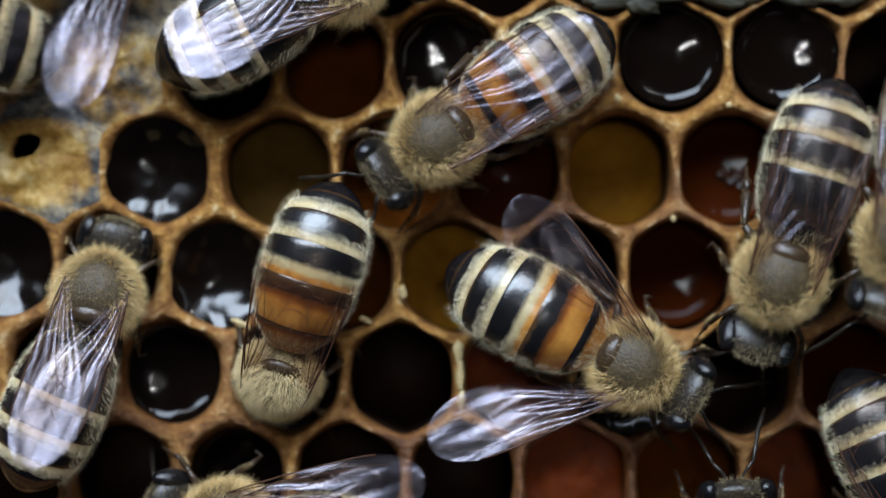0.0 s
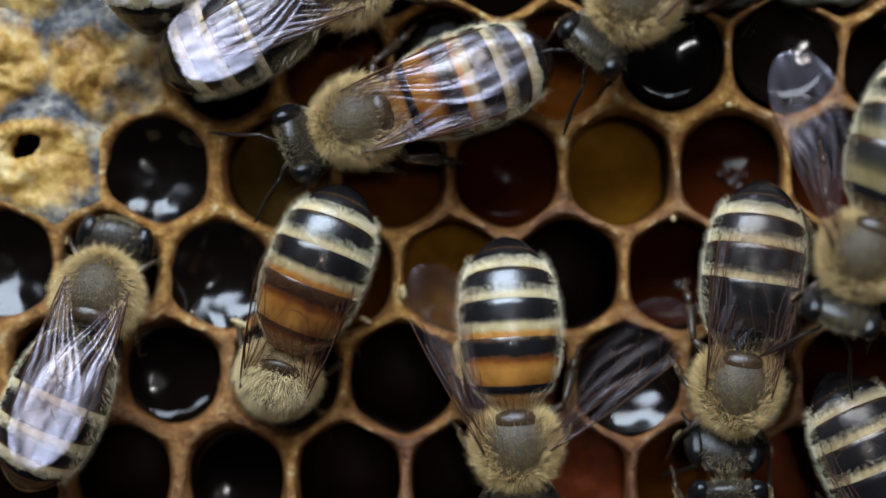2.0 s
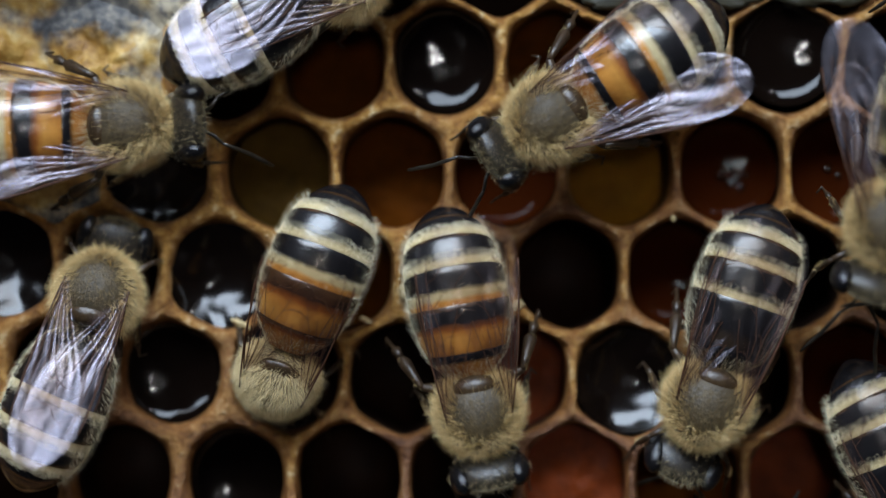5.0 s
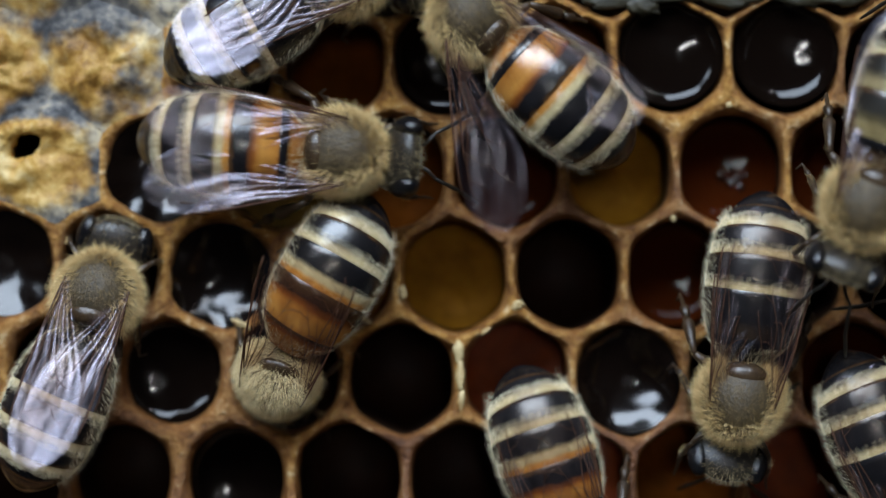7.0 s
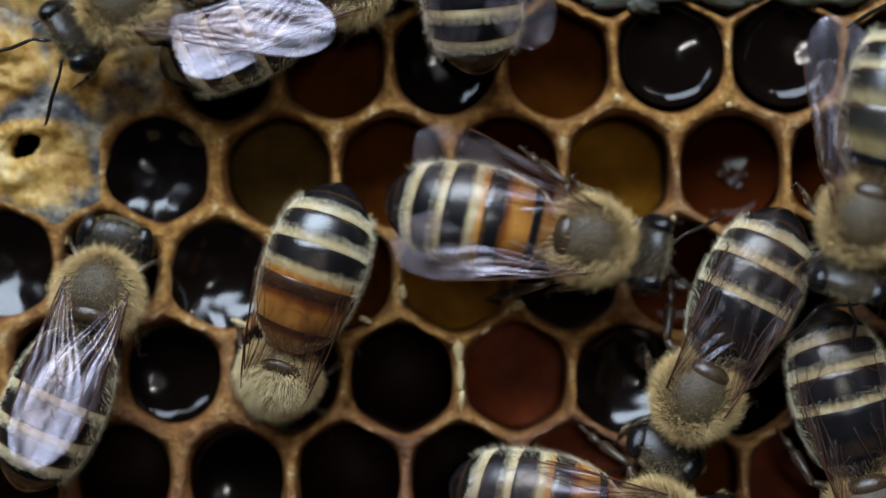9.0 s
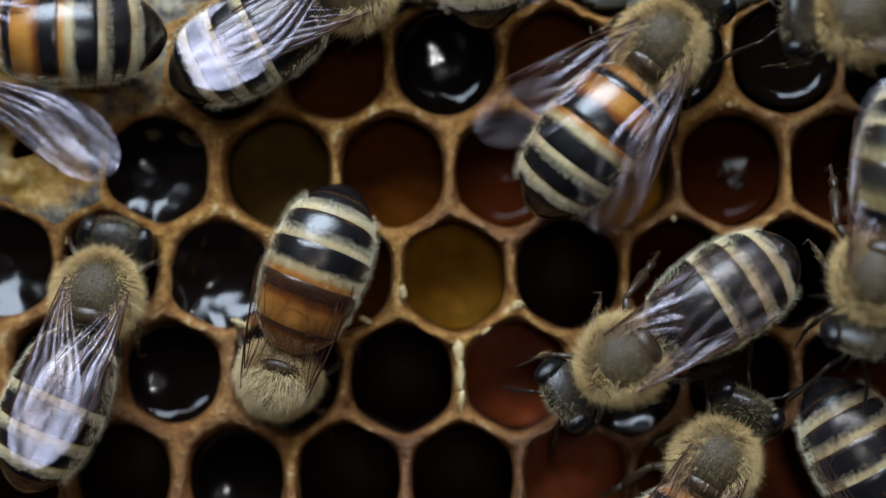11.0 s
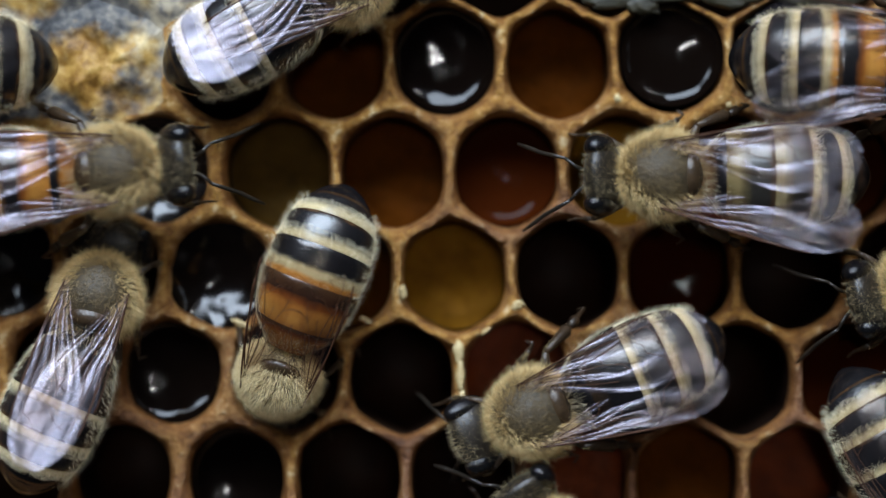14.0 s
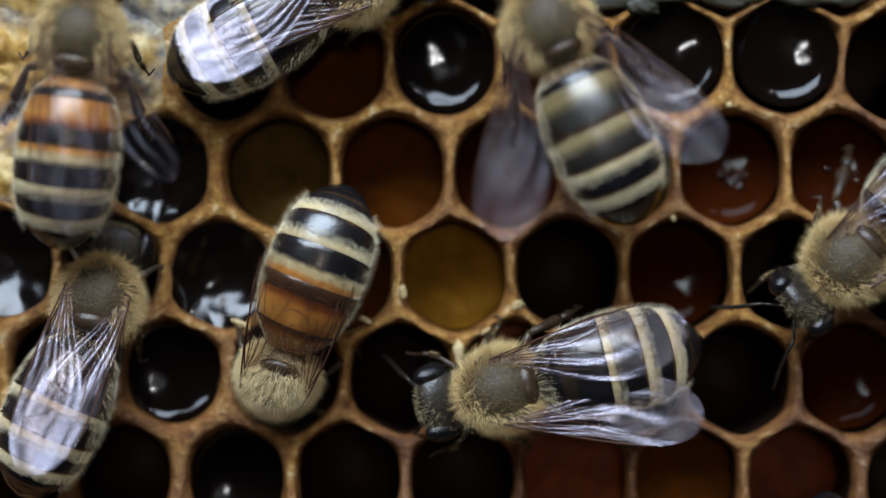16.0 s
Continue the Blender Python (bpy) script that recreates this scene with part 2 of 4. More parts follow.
def tube(points, radii, sides=7):
    rings = []
    for i, p in enumerate(points):
        a, b = Vector(points[max(i - 1, 0)]), Vector(points[min(i + 1, len(points) - 1)])
        d = (b - a).normalized()
        u = d.cross(Vector((0, 0, 1)) if abs(d.z) < 0.9 else Vector((1, 0, 0))).normalized()
        w = d.cross(u)
        rings.append([tuple(Vector(p) + radii[i] * (math.cos(k) * u + math.sin(k) * w))
                      for k in (2 * math.pi * j / sides for j in range(sides))])
    return loft(rings)


def ball(c, r, nu=24, nv=16, bend=None):
    rings = []
    for i in range(nv + 1):
        a = math.pi * (0.02 + 0.96 * i / nv)
        ring = []
        for j in range(nu):
            b = 2 * math.pi * j / nu
            d = Vector((math.cos(a), math.sin(a) * math.cos(b), math.sin(a) * math.sin(b)))
            if bend:
                d = bend(d)
            ring.append((c[0] + r[0] * d.x, c[1] + r[1] * d.y, c[2] + r[2] * d.z))
        rings.append(ring)
    return loft(rings)


def join(*pieces):
    verts, faces = [], []
    for v, f in pieces:
        o = len(verts)
        verts += v
        faces += [tuple(i + o for i in q) for q in f]
    return verts, faces


def hairs(seeds, rnd, width=0.034):
    """Fine bent blades: seeds are (place, direction, length)."""
    verts, faces = [], []
    for p, d, length in seeds:
        d = d.normalized()
        side = d.cross(Vector((rnd.gauss(0, 1), rnd.gauss(0, 1), rnd.gauss(0, 1)))).normalized() * width * 0.5
        droop = Vector((rnd.gauss(-0.1, 0.2), rnd.gauss(0, 0.2), rnd.gauss(-0.1, 0.15))) * length * 0.35
        mid, tip = p + d * length * 0.55, p + d * length + droop
        o = len(verts)
        verts += [tuple(p - side), tuple(p + side), tuple(mid + side * 0.75), tuple(mid - side * 0.75), tuple(tip)]
        faces += [(o, o + 1, o + 2, o + 3), (o + 3, o + 2, o + 4)]
    return verts, faces


# ---- the comb ----
comb = new("honeycomb")
tagged(comb, "open honeycomb of tan beeswax with honey and pollen cells", "honeycomb", kind="structure")
PITCH, ROW = 5.275, 4.88


def lattice(i, j):
    """Centre of cell i in row j, rows counted downwards."""
    half = 0.5 * (j % 2)
    return Vector((0.58 + 0.235 * j + PITCH * (i + half) - 0.12 * (j % 2), -1.2 - ROW * j))


CELLS = {}
for j in range(-7, 8):
    for i in range(-9, 9):
        c = lattice(i, j)
        c += Vector((noise.noise((c.x * 0.15, c.y * 0.15, 3)), noise.noise((c.x * 0.15, c.y * 0.15, 9)))) * 0.35
        if abs(c.x) < 42 and abs(c.y) < 36:
            CELLS[(i, j)] = c
# centres that depart from the lattice: column, row, x, y
for i, j, x, y in ((0, -2, 0.08, 8.82), (1, -2, 5.38, 8.69), (2, -2, 10.60, 9.08), (3, -2, 15.95, 9.08), (-1, -2, -5.09, 8.69), (-2, -2, -10.2, 8.4),
                   (-3, -1, -13.28, 3.70), (-2, -1, -7.64, 3.57), (-1, -1, -2.34, 3.57), (0, -1, 2.97, 3.57), (1, -1, 8.27, 3.65), (2, -1, 13.46, 3.65), (3, -1, 18.6, 3.7),
                   (-4, -1, -18.6, 4.15),
                   (-2, 0, -10.36, -1.23), (-1, 0, -4.8, -1.23), (0, 0, 0.55, -1.3), (1, 0, 5.85, -1.18), (2, 0, 11.05, -1.2), (3, 0, 16.3, -1.18), (-3, 0, -15.5, -0.8), (-4, 0, -20.4, -0.65),
                   (-3, 1, -12.6, -5.78), (-2, 1, -7.27, -5.88), (-1, 1, -1.92, -6.09), (0, 1, 3.44, -5.96), (1, 1, 8.61, -6.14), (2, 1, 13.88, -6.14), (3, 1, 19.1, -6.06), (-4, 1, -17.9, -5.7),
                   (-3, 2, -14.93, -10.6), (-2, 2, -9.63, -10.74), (-1, 2, -4.38, -10.74), (0, 2, 0.94, -10.79), (1, 2, 6.19, -10.74), (2, 2, 11.39, -10.79), (3, 2, 16.7, -10.87)):
    CELLS[(i, j)] = Vector((x, y))
HONEY_CELLS = {(-3, -1): -1.1, (-2, 0): -1.1, (-3, 1): -1.6, (0, -2): -1.5, (2, -2): -0.75, (3, -2): -0.75, (1, 1): -1.1, (-4, 0): -1.1, (-2, 2): -3.0}
CONES = {(-3, -1), (-2, 0), (1, 1), (-4, 0)}
WIDE_MOUTHS = {(2, -2): 1.03, (3, -2): 1.06}
NECTAR_CELLS = {(2, -1): -3.2, (0, -1): -3.0, (3, -1): -3.0, (3, 1): -3.2, (2, 0): -4.2}
POLLEN_CELLS = {(0, 0): ("yellow", -4.4), (1, -1): ("yellow", -5.2), (-2, -1): ("ochre", -4.2), (-1, -1): ("brown", -4.3), (1, -2): ("brown", -4.1),
                (-1, -2): ("brown", -6.2), (0, 1): ("red", -4.6), (1, 2): ("red", -2.8), (2, 2): ("brown", -3.6), (-1, 0): ("brown", -6.0), (3, 2): ("red", -6.2)}
CAPPED = {(-4, -1), (-3, -2), (-4, -2), (-5, -2), (-5, -3), (-4, -3), (-5, -1), (-6, -2), (-6, -3), (-6, -1), (-5, -4), (-4, -4), (-6, -4), (-6, 0), (-3, -4), (-7, -1), (-7, -2), (-7, -3), (-3, -3), (-7, -4)}


def outline(key):
    """Corners of the wax that belongs to a cell: the ground nearer to it than to any other."""
    c = CELLS[key]
    poly = [c + Vector(v) for v in ((-4.5, -4.5), (4.5, -4.5), (4.5, 4.5), (-4.5, 4.5))]
    for k, o in CELLS.items():
        if k != key and (o - c).length < 9:
            m, d, cut = (o + c) / 2, (o - c), []
            for a, b in zip(poly, poly[1:] + poly[:1]):
                da, db = (a - m).dot(d), (b - m).dot(d)
                if da <= 0:
                    cut.append(a)
                if (da < 0) != (db < 0):
                    cut.append(a + (b - a) * (da / (da - db)))
            poly = cut
    return poly


def reach(poly, c, ang):
    d, best = Vector((math.cos(ang), math.sin(ang))), 9.0
    for a, b in zip(poly, poly[1:] + poly[:1]):
        e = b - a
        den = d.x * e.y - d.y * e.x
        if abs(den) > 1e-9:
            w = a - c
            s, u = (w.x * e.y - w.y * e.x) / den, (w.x * d.y - w.y * d.x) / den
            if s > 0 and -1e-6 <= u <= 1 + 1e-6:
                best = min(best, s)
    return best


def ridge(x, y):
    return 0.16 * noise.noise((x * 0.35, y * 0.35, 0)) + 0.10 * noise.noise((x * 1.7, y * 1.7, 4))


def warp(p):
    """Uneven borders between cells."""
    return p + Vector((noise.noise((p.x * 0.7, p.y * 0.7, 21)) + 0.5 * noise.noise((p.x * 1.9, p.y * 1.9, 23)),
                       noise.noise((p.x * 0.7, p.y * 0.7, 31)) + 0.5 * noise.noise((p.x * 1.9, p.y * 1.9, 33)))) * 0.3


def rim_cell(key):
    """A wax cell: proud ridge along its border, rounded lip, round mouth, six-sided shaft below."""
    c, poly = CELLS[key], outline(key)
    angs = sorted({2 * math.pi * k / 54 for k in range(54)} | {math.atan2(*(p - c).yx) % (2 * math.pi) for p in poly})
    seed = key[0] * 7.3 + key[1] * 3.1
    thick = 0.175 + (0.06 if c.x < -8 else 0.0) + 0.05 * noise.noise((seed, 1, 1))
    rings = [[] for _ in range(9)]
    for ang in angs:
        d, far = Vector((math.cos(ang), math.sin(ang))), reach(poly, c, ang)
        inset = max(far - thick, 0.3)
        if key in HONEY_CELLS or c.x < -8:
            inset = min(inset, 2.75 * WIDE_MOUTHS.get(key, 1.0))
        rnd = (2.24 if c.x < -8 else 2.44) * WIDE_MOUTHS.get(key, 1.0) * (1 + 0.07 * d.y ** 2) + 0.05 * noise.noise((d.x * 1.3 + seed, d.y * 1.3, 0))
        hexed = 0.05 if c.x < -8 else 0.08 if key in HONEY_CELLS else 0.18
        mouth = hexed * min(inset, 2.7) + (1 - hexed) * (inset ** -14 + rnd ** -14) ** (-1 / 14) + 0.022 * noise.noise((d.x * 5 + seed, d.y * 5, 2))
        top = ridge(*(c + d * far))
        for ring, (f, z) in zip(rings, ((0.0, 0.0), (0.32, 0.0), (0.58, -0.14), (0.82, -0.42), (1.0, -0.85))):
            p = warp(c + d * far).lerp(c + d * mouth, f)
            grain = (0.06 * noise.noise((p.x * 4, p.y * 4, 1)) + 0.05 * noise.noise((p.x * 1.6, p.y * 1.6, 6))) * (1 if 0 < f < 1 else 0)
            ring.append((p.x, p.y, top + z + grain))
        shaft = (inset * 1.02 + mouth) / 2
        for ring, (r, z) in zip(rings[5:], ((mouth * 1.01, -1.4), (shaft, -2.5), (shaft * 1.01, -6.5), (shaft * 0.97, -11))):
            ring.append((c.x + d.x * r, c.y + d.y * r, z))
    n = len(angs)
    verts, faces = loft(rings, False)
    verts.append((c.x, c.y, -11.6))
    faces += [(8 * n + (q + 1) % n, 8 * n + q, len(verts) - 1)[::-1] for q in range(n)]
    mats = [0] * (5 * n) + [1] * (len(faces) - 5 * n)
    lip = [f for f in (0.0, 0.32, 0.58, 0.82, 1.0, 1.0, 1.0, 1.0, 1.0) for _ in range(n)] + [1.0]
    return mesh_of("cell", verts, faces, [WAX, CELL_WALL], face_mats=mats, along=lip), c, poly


def filling(key, level, mat, kind):
    """Liquid with a hollow skin that climbs the wall, or packed pollen."""
    c, seed = CELLS[key], key[0] * 2.7 + key[1] * 1.9
    poly, verts, faces, nr, na = outline(key), [(c.x, c.y, level)], [], 14, 44
    for i in range(1, nr + 1):
        for k in range(na):
            ang = 2 * math.pi * k / na
            f = i / nr
            r = f * min(reach(poly, c, ang) - 0.2, 2.45 if kind == "honey" else 2.6)
            x, y = c.x + r * math.cos(ang), c.y + r * math.sin(ang)
            if kind == "honey":
                z = level + (0.34 if key in CONES else 0.08) * f * noise.noise((x * 0.8 + seed, y * 0.8, seed))
                z += 0.76 * f ** 2 if key in CONES else 0.30 * f ** 2 + 0.36 * f ** 11
            else:
                z = level + 0.22 * noise.noise((x * 0.9, y * 0.9, seed)) + 0.12 * noise.noise((x * 3, y * 3, seed)) - 0.25 * f ** 2
            verts.append((x, y, z))
    faces += [(0, 1 + k, 1 + (k + 1) % na) for k in range(na)]
    for i in range(nr - 1):
        for k in range(na):
            a, b = 1 + i * na + k, 1 + i * na + (k + 1) % na
            faces.append((a, a + na, b + na, b))
    return mesh_of(kind, verts, faces, mat)


def cap_cell(key):
    """A wax lid, lumpy and proud, torn open on one cell."""
    c, poly = CELLS[key], outline(key)
    torn = key == (-4, -1)
    mid = c + Vector((-0.75, 0.62)) if torn else c
    angs = sorted({2 * math.pi * k / 60 for k in range(60)} | {math.atan2(*(p - mid).yx) % (2 * math.pi) for p in poly})
    rings = [[] for _ in range(16)]
    for ang in angs:
        d, far = Vector((math.cos(ang), math.sin(ang))), reach(poly, mid, ang)
        hole = (0.78 + 0.2 * noise.noise((d.x * 2, d.y * 2, 5)) - 0.26 * abs(math.sin(ang - 0.5))) if torn else 0.2
        for q, ring in enumerate(rings):
            f = max(q - 2, 0) / 13
            p = (mid + d * hole).lerp(warp(mid + d * far), f)
            z = ridge(p.x, p.y) - 0.02 + 0.42 * (1 - f * f) ** 1.2
            z += (1 - f ** 3) * (0.55 * noise.noise((p.x * 0.8, p.y * 0.8, 7)) + 0.2 * noise.noise((p.x * 2.4, p.y * 2.4, 2)) + 0.07 * noise.noise((p.x * 7, p.y * 7, 2)))
            ring.append((p.x, p.y, z - (0.7, 0.25, 0)[q] if q < 2 else z))
    verts, faces = loft(rings if torn else rings[2:], False)
    reachs = [min(1.0, (Vector(v[:2]) - c).length / 2.75) for v in verts]
    if not torn:
        n = len(angs)
        verts.append((mid.x, mid.y, sum(q[2] for q in verts[:n]) / n))
        reachs.append(0.0)
        faces += [((k + 1) % n, k, len(verts) - 1) for k in range(n)]
    return mesh_of("capping", verts, faces, CAP if key == (-4, -1) else DIRTY_CAP, along=reachs)


for key in CELLS:
    if key in CAPPED:
        part("capping", cap_cell(key), comb, "lumpy yellow wax capping")
        continue
    me, c, poly = rim_cell(key)
    cell = part("cell", me, comb)
    cell["spot"] = str(key)
    if key in HONEY_CELLS:
        part("honey", filling(key, HONEY_CELLS[key], WET_HONEY if key in CONES else HONEY, "honey"), cell, "dark glossy honey")
    elif key in NECTAR_CELLS:
        part("nectar", filling(key, NECTAR_CELLS[key], RED_NECTAR, "honey"), cell, "reddish brown glossy nectar")
    elif key in POLLEN_CELLS:
        colour, level = POLLEN_CELLS[key]
        part("pollen", filling(key, level, POLLEN[colour], "pollen"), cell, colour + " packed pollen")

FROTH = honey_material("froth", (0.03, 0.012, 0.006), 0.3, 0.1, 1.0)
for key, spots in (((2, -1), ((-0.2, -0.15, 0.26), (0.2, -0.45, 0.22), (0.55, -0.25, 0.24), (0.3, 0.2, 0.18), (0.75, -0.7, 0.2), (0.05, 0.45, 0.14), (0.95, -0.15, 0.14))),
                   ((3, -1), ((-0.3, 0.1, 0.2), (0.2, -0.2, 0.16)))):
    holder = next(ob for ob in comb.children if ob.get("spot") == str(key))
    for x, y, r in spots:
        v, f = ball((CELLS[key].x + x, CELLS[key].y + y, NECTAR_CELLS[key] + 0.08), (r, r, r * 0.8), 14, 9)
        part("bubble", mesh_of("bubble", v, f, FROTH), holder, "tiny glossy bubble")

PALE_WAX = mottled("pale_wax", [(0.3, (0.36, 0.22, 0.08)), (0.7, (0.76, 0.62, 0.33))], 900, 0.45, 5000, 0.8, 0.0001)
PROPOLIS = mottled("grey_propolis", [(0.3, (0.010, 0.009, 0.005)), (0.7, (0.055, 0.046, 0.024))], 900, 0.5, 4000, 0.8, 0.0001)


def lump(name, x, y, z, size, turn, mat, label):
    """A pressed crumb on the comb's ridge."""
    v, f = ball((0, 0, 0), (1, 1, 1), 18, 12)
    a, verts = radians(turn), []
    for p in v:
        q = Vector(p) * (1 + 0.45 * noise.noise((p[0] * 1.6 + x, p[1] * 1.6 + y, p[2] * 1.6)) + 0.2 * noise.noise((p[0] * 4 + x, p[1] * 4, p[2] * 4 + y)))
        q = Vector((q.x * size[0], q.y * size[1], q.z * size[2]))
        verts.append((x + q.x * math.cos(a) - q.y * math.sin(a), y + q.x * math.sin(a) + q.y * math.cos(a), z + q.z))
    part(name, mesh_of(name, verts, f, mat), comb, label)


for x, y, sx, sy, turn in ((-1.86, -2.05, 0.16, 0.36, 4), (3.46, -2.6, 0.30, 0.24, 20), (0.74, -4.75, 0.24, 0.5, 3), (0.80, -5.9, 0.20, 0.7, 0), (0.86, -7.0, 0.17, 0.5, -4), (2.0, -3.8, 0.28, 0.12, 35),
                           (-3.6, -3.3, 0.3, 0.12, -28), (-9.4, -3.5, 0.45, 0.16, -25), (10.7, 1.4, 0.13, 0.16, 10), (8.1, 7.0, 0.16, 0.2, 5), (13.3, 6.7, 0.15, 0.15, 0)):
    lump("wax_crumb", x, y, -0.02, (sx, sy, 0.16), turn, PALE_WAX, "pale yellow wax crumb")
for x, y, sx, sy, turn in ((7.9, 11.6, 0.7, 0.35, 10), (9.2, 11.35, 0.5, 0.4, -20), (10.6, 11.75, 0.8, 0.3, 4), (13.2, 11.6, 0.6, 0.35, -8), (14.6, 11.9, 0.7, 0.35, 12), (16.9, 11.7, 0.9, 0.4, 0), (18.8, 11.8, 0.8, 0.4, 9)):
    lump("propolis", x, y, 0.06, (sx * 1.7, sy * 1.2, 0.2), turn, PROPOLIS, "dark grey propolis lump")

bm = bmesh.new()
bmesh.ops.create_cube(bm, size=1, matrix=pose(0, 0, -0.0275) @ Matrix.Diagonal((0.30, 0.22, 0.03, 1)))
bmesh.ops.bevel(bm, geom=bm.edges[:], offset=0.002, segments=2, affect="EDGES")
me = bpy.data.meshes.new("tabletop")
bm.to_mesh(me)
me.materials.append(TABLE_WOOD)
tagged(new("tabletop", me), "plain brown wooden tabletop under the comb", "table", kind="structure")

# ---- the bees ----
WIDTH = ((0, 0.8), (0.05, 1.36), (0.12, 1.80), (0.22, 2.08), (0.35, 2.25), (0.5, 2.28), (0.65, 2.16), (0.78, 1.86), (0.88, 1.34), (0.95, 0.74), (1.0, 0.06))
JOINT = (-1.75, 0, 2.4)


def girth(s):
    for (a, ra), (b, rb) in zip(WIDTH, WIDTH[1:]):
        if s <= b:
            f = (s - a) / (b - a)
            return ra + (rb - ra) * f
    return WIDTH[-1][1]


def smooth_girth(s):
    return sum(girth(min(max(s + o, 0), 1)) for o in (-0.05, -0.025, 0, 0.025, 0.05)) / 5 if s < 0.95 else girth(s)


def droop(s):
    """Angle by which the abdomen's line points below level: it rises a little, then curls down to the tip."""
    return radians(-5 + CURL[0] * s ** 2.2)


CURL, ARC = [62], []


def curl_abdomen(angle, length):
    """Sets the curl of the abdomens built next, and lays out their middle line."""
    CURL[0] = angle
    ARC[:] = [(0.0, 0.0)]
    for step in range(200):
        bent = droop((step + 0.5) / 200)
        ARC.append((ARC[-1][0] - length / 200 * math.cos(bent), ARC[-1][1] - length / 200 * math.sin(bent)))


def spine(s):
    f = min(max(s, 0.0), 1.0) * 200
    k = min(int(f), 199)
    (xa, za), (xb, zb) = ARC[k], ARC[k + 1]
    return Vector((xa + (xb - xa) * (f - k), 0, za + (zb - za) * (f - k)))


def outward(s, ang):
    bent = droop(s)
    return Vector((-math.sin(bent) * math.sin(ang), math.cos(ang), math.cos(bent) * math.sin(ang)))


def backward(s):
    bent = droop(s)
    return Vector((-math.cos(bent), 0, -math.sin(bent)))


def shell(s, ang, grow=1.0):
    r, o = smooth_girth(s) * grow, outward(s, ang)
    return spine(s) + Vector((o.x * 0.8, o.y, o.z * 0.8)) * r


BOUNDS = (0.0, 0.14, 0.385, 0.565, 0.71, 0.825, 1.0)


def tergite(k, mat):
    s0, s1 = BOUNDS[k], BOUNDS[k + 1]
    rings, along = [], []
    for i in range(11):
        f = i / 10
        s = s0 - 0.012 + (s1 + 0.012 - s0) * f if k < 5 else s0 - 0.012 + (1 - s0 + 0.012) * f
        g = 1.0 + 0.028 * f if k < 5 else 1.0 + 0.02 * math.sin(f * 3)
        rings.append([tuple(shell(min(max(s, 0), 1), 2 * math.pi * j / 36, g)) for j in range(36)])
        along += [f] * 36
    if k < 5:
        rings.append([tuple(shell(min(s1 + 0.012, 1), 2 * math.pi * j / 36, 1.0)) for j in range(36)])
        along += [1.0] * 36
    verts, faces = loft(rings, k == 5)
    return mesh_of("tergite", verts, faces, mat, along=along)


def wing_mesh(length, chord, side, fore):
    """Membrane with pleats, and its veins as fine tubes."""
    nu, nv = 26, 20

    def at(u, v):
        end = max(0.0, 1 - (max(0.0, u - 0.70) / 0.30) ** 2.2) ** 0.5
        lead = 0.06 * chord * math.sin(u * 3) - 0.46 * chord * (1 - end)
        wide = chord * (0.10 + 0.95 * math.sin(min(u / 0.72, 1) * math.pi / 2) ** 1.25) * end
        y = lead - wide * v
        z = 0.10 * math.sin(v * 19 + 2 * u + 1.2 * math.sin(u * 9)) * (1 - max(0, u - 0.35) / 0.65) ** 1.3 + 0.05 * noise.noise((u * 4, v * 3, length)) - 0.1 * u * u + 0.03 * math.sin(u * 5 + v * 4)
        return (-length * u, side * y, z)
    verts = [at(1 - (1 - i / nu) ** 1.5, k / nv) for i in range(nu + 1) for k in range(nv + 1)]
    faces = [(a, a + 1, a + nv + 2, a + nv + 1) for i in range(nu) for k in range(nv) for a in (i * (nv + 1) + k,)]
    runs = [([(q / 14, 0.0) for q in range(12)], 0.055), ([(q / 14, 0.13) for q in range(10)], 0.03),
            ([(0.04 + q / 14, 0.24 + 0.10 * math.sin(q * 0.5)) for q in range(12)], 0.026),
            ([(0.1 + q / 16, 0.5 + 0.06 * math.sin(q)) for q in range(9)], 0.022), ([(0.08 + q / 18, 0.80) for q in range(8)], 0.022),
            ([(0.42, 0.3), (0.44, 0.4), (0.43, 0.5)], 0.02), ([(0.52, 0.52), (0.56, 0.68), (0.55, 0.82)], 0.02),
            ([(0.58, 0.14), (0.61, 0.25), (0.66, 0.36), (0.66, 0.5)], 0.02), ([(0.72, 0.14), (0.74, 0.26), (0.80, 0.40)], 0.02),
            ([(0.30, 0.5), (0.33, 0.65), (0.32, 0.8)], 0.02), ([(0.66, 0.5), (0.72, 0.62), (0.76, 0.8)], 0.018)]
    veins = join(*[tube([at(u, v) for u, v in run], [r * (0.75 if fore else 0.6)] * len(run), 5) for run, r in (runs if fore else runs[:6])])
    return mesh_of("membrane", verts, faces, MEMBRANE), mesh_of("venation", *veins, VEIN)


LEGS = (((1.2, 0.9, 1.6), (2.1, 1.9, 2.0), (2.7, 2.25, 0.75), (3.4, 2.4, 0.05), 0.22),
        ((0.0, 1.0, 1.4), (0.2, 2.15, 2.1), (-0.5, 2.6, 0.6), (-0.9, 3.1, 0.05), 0.24),
        ((-1.2, 1.0, 1.5), (-2.0, 2.15, 2.0), (-3.6, 2.4, 1.0), (-4.7, 2.65, 0.05), 0.32))
HINGE = (0.12, 1.48, 3.92)


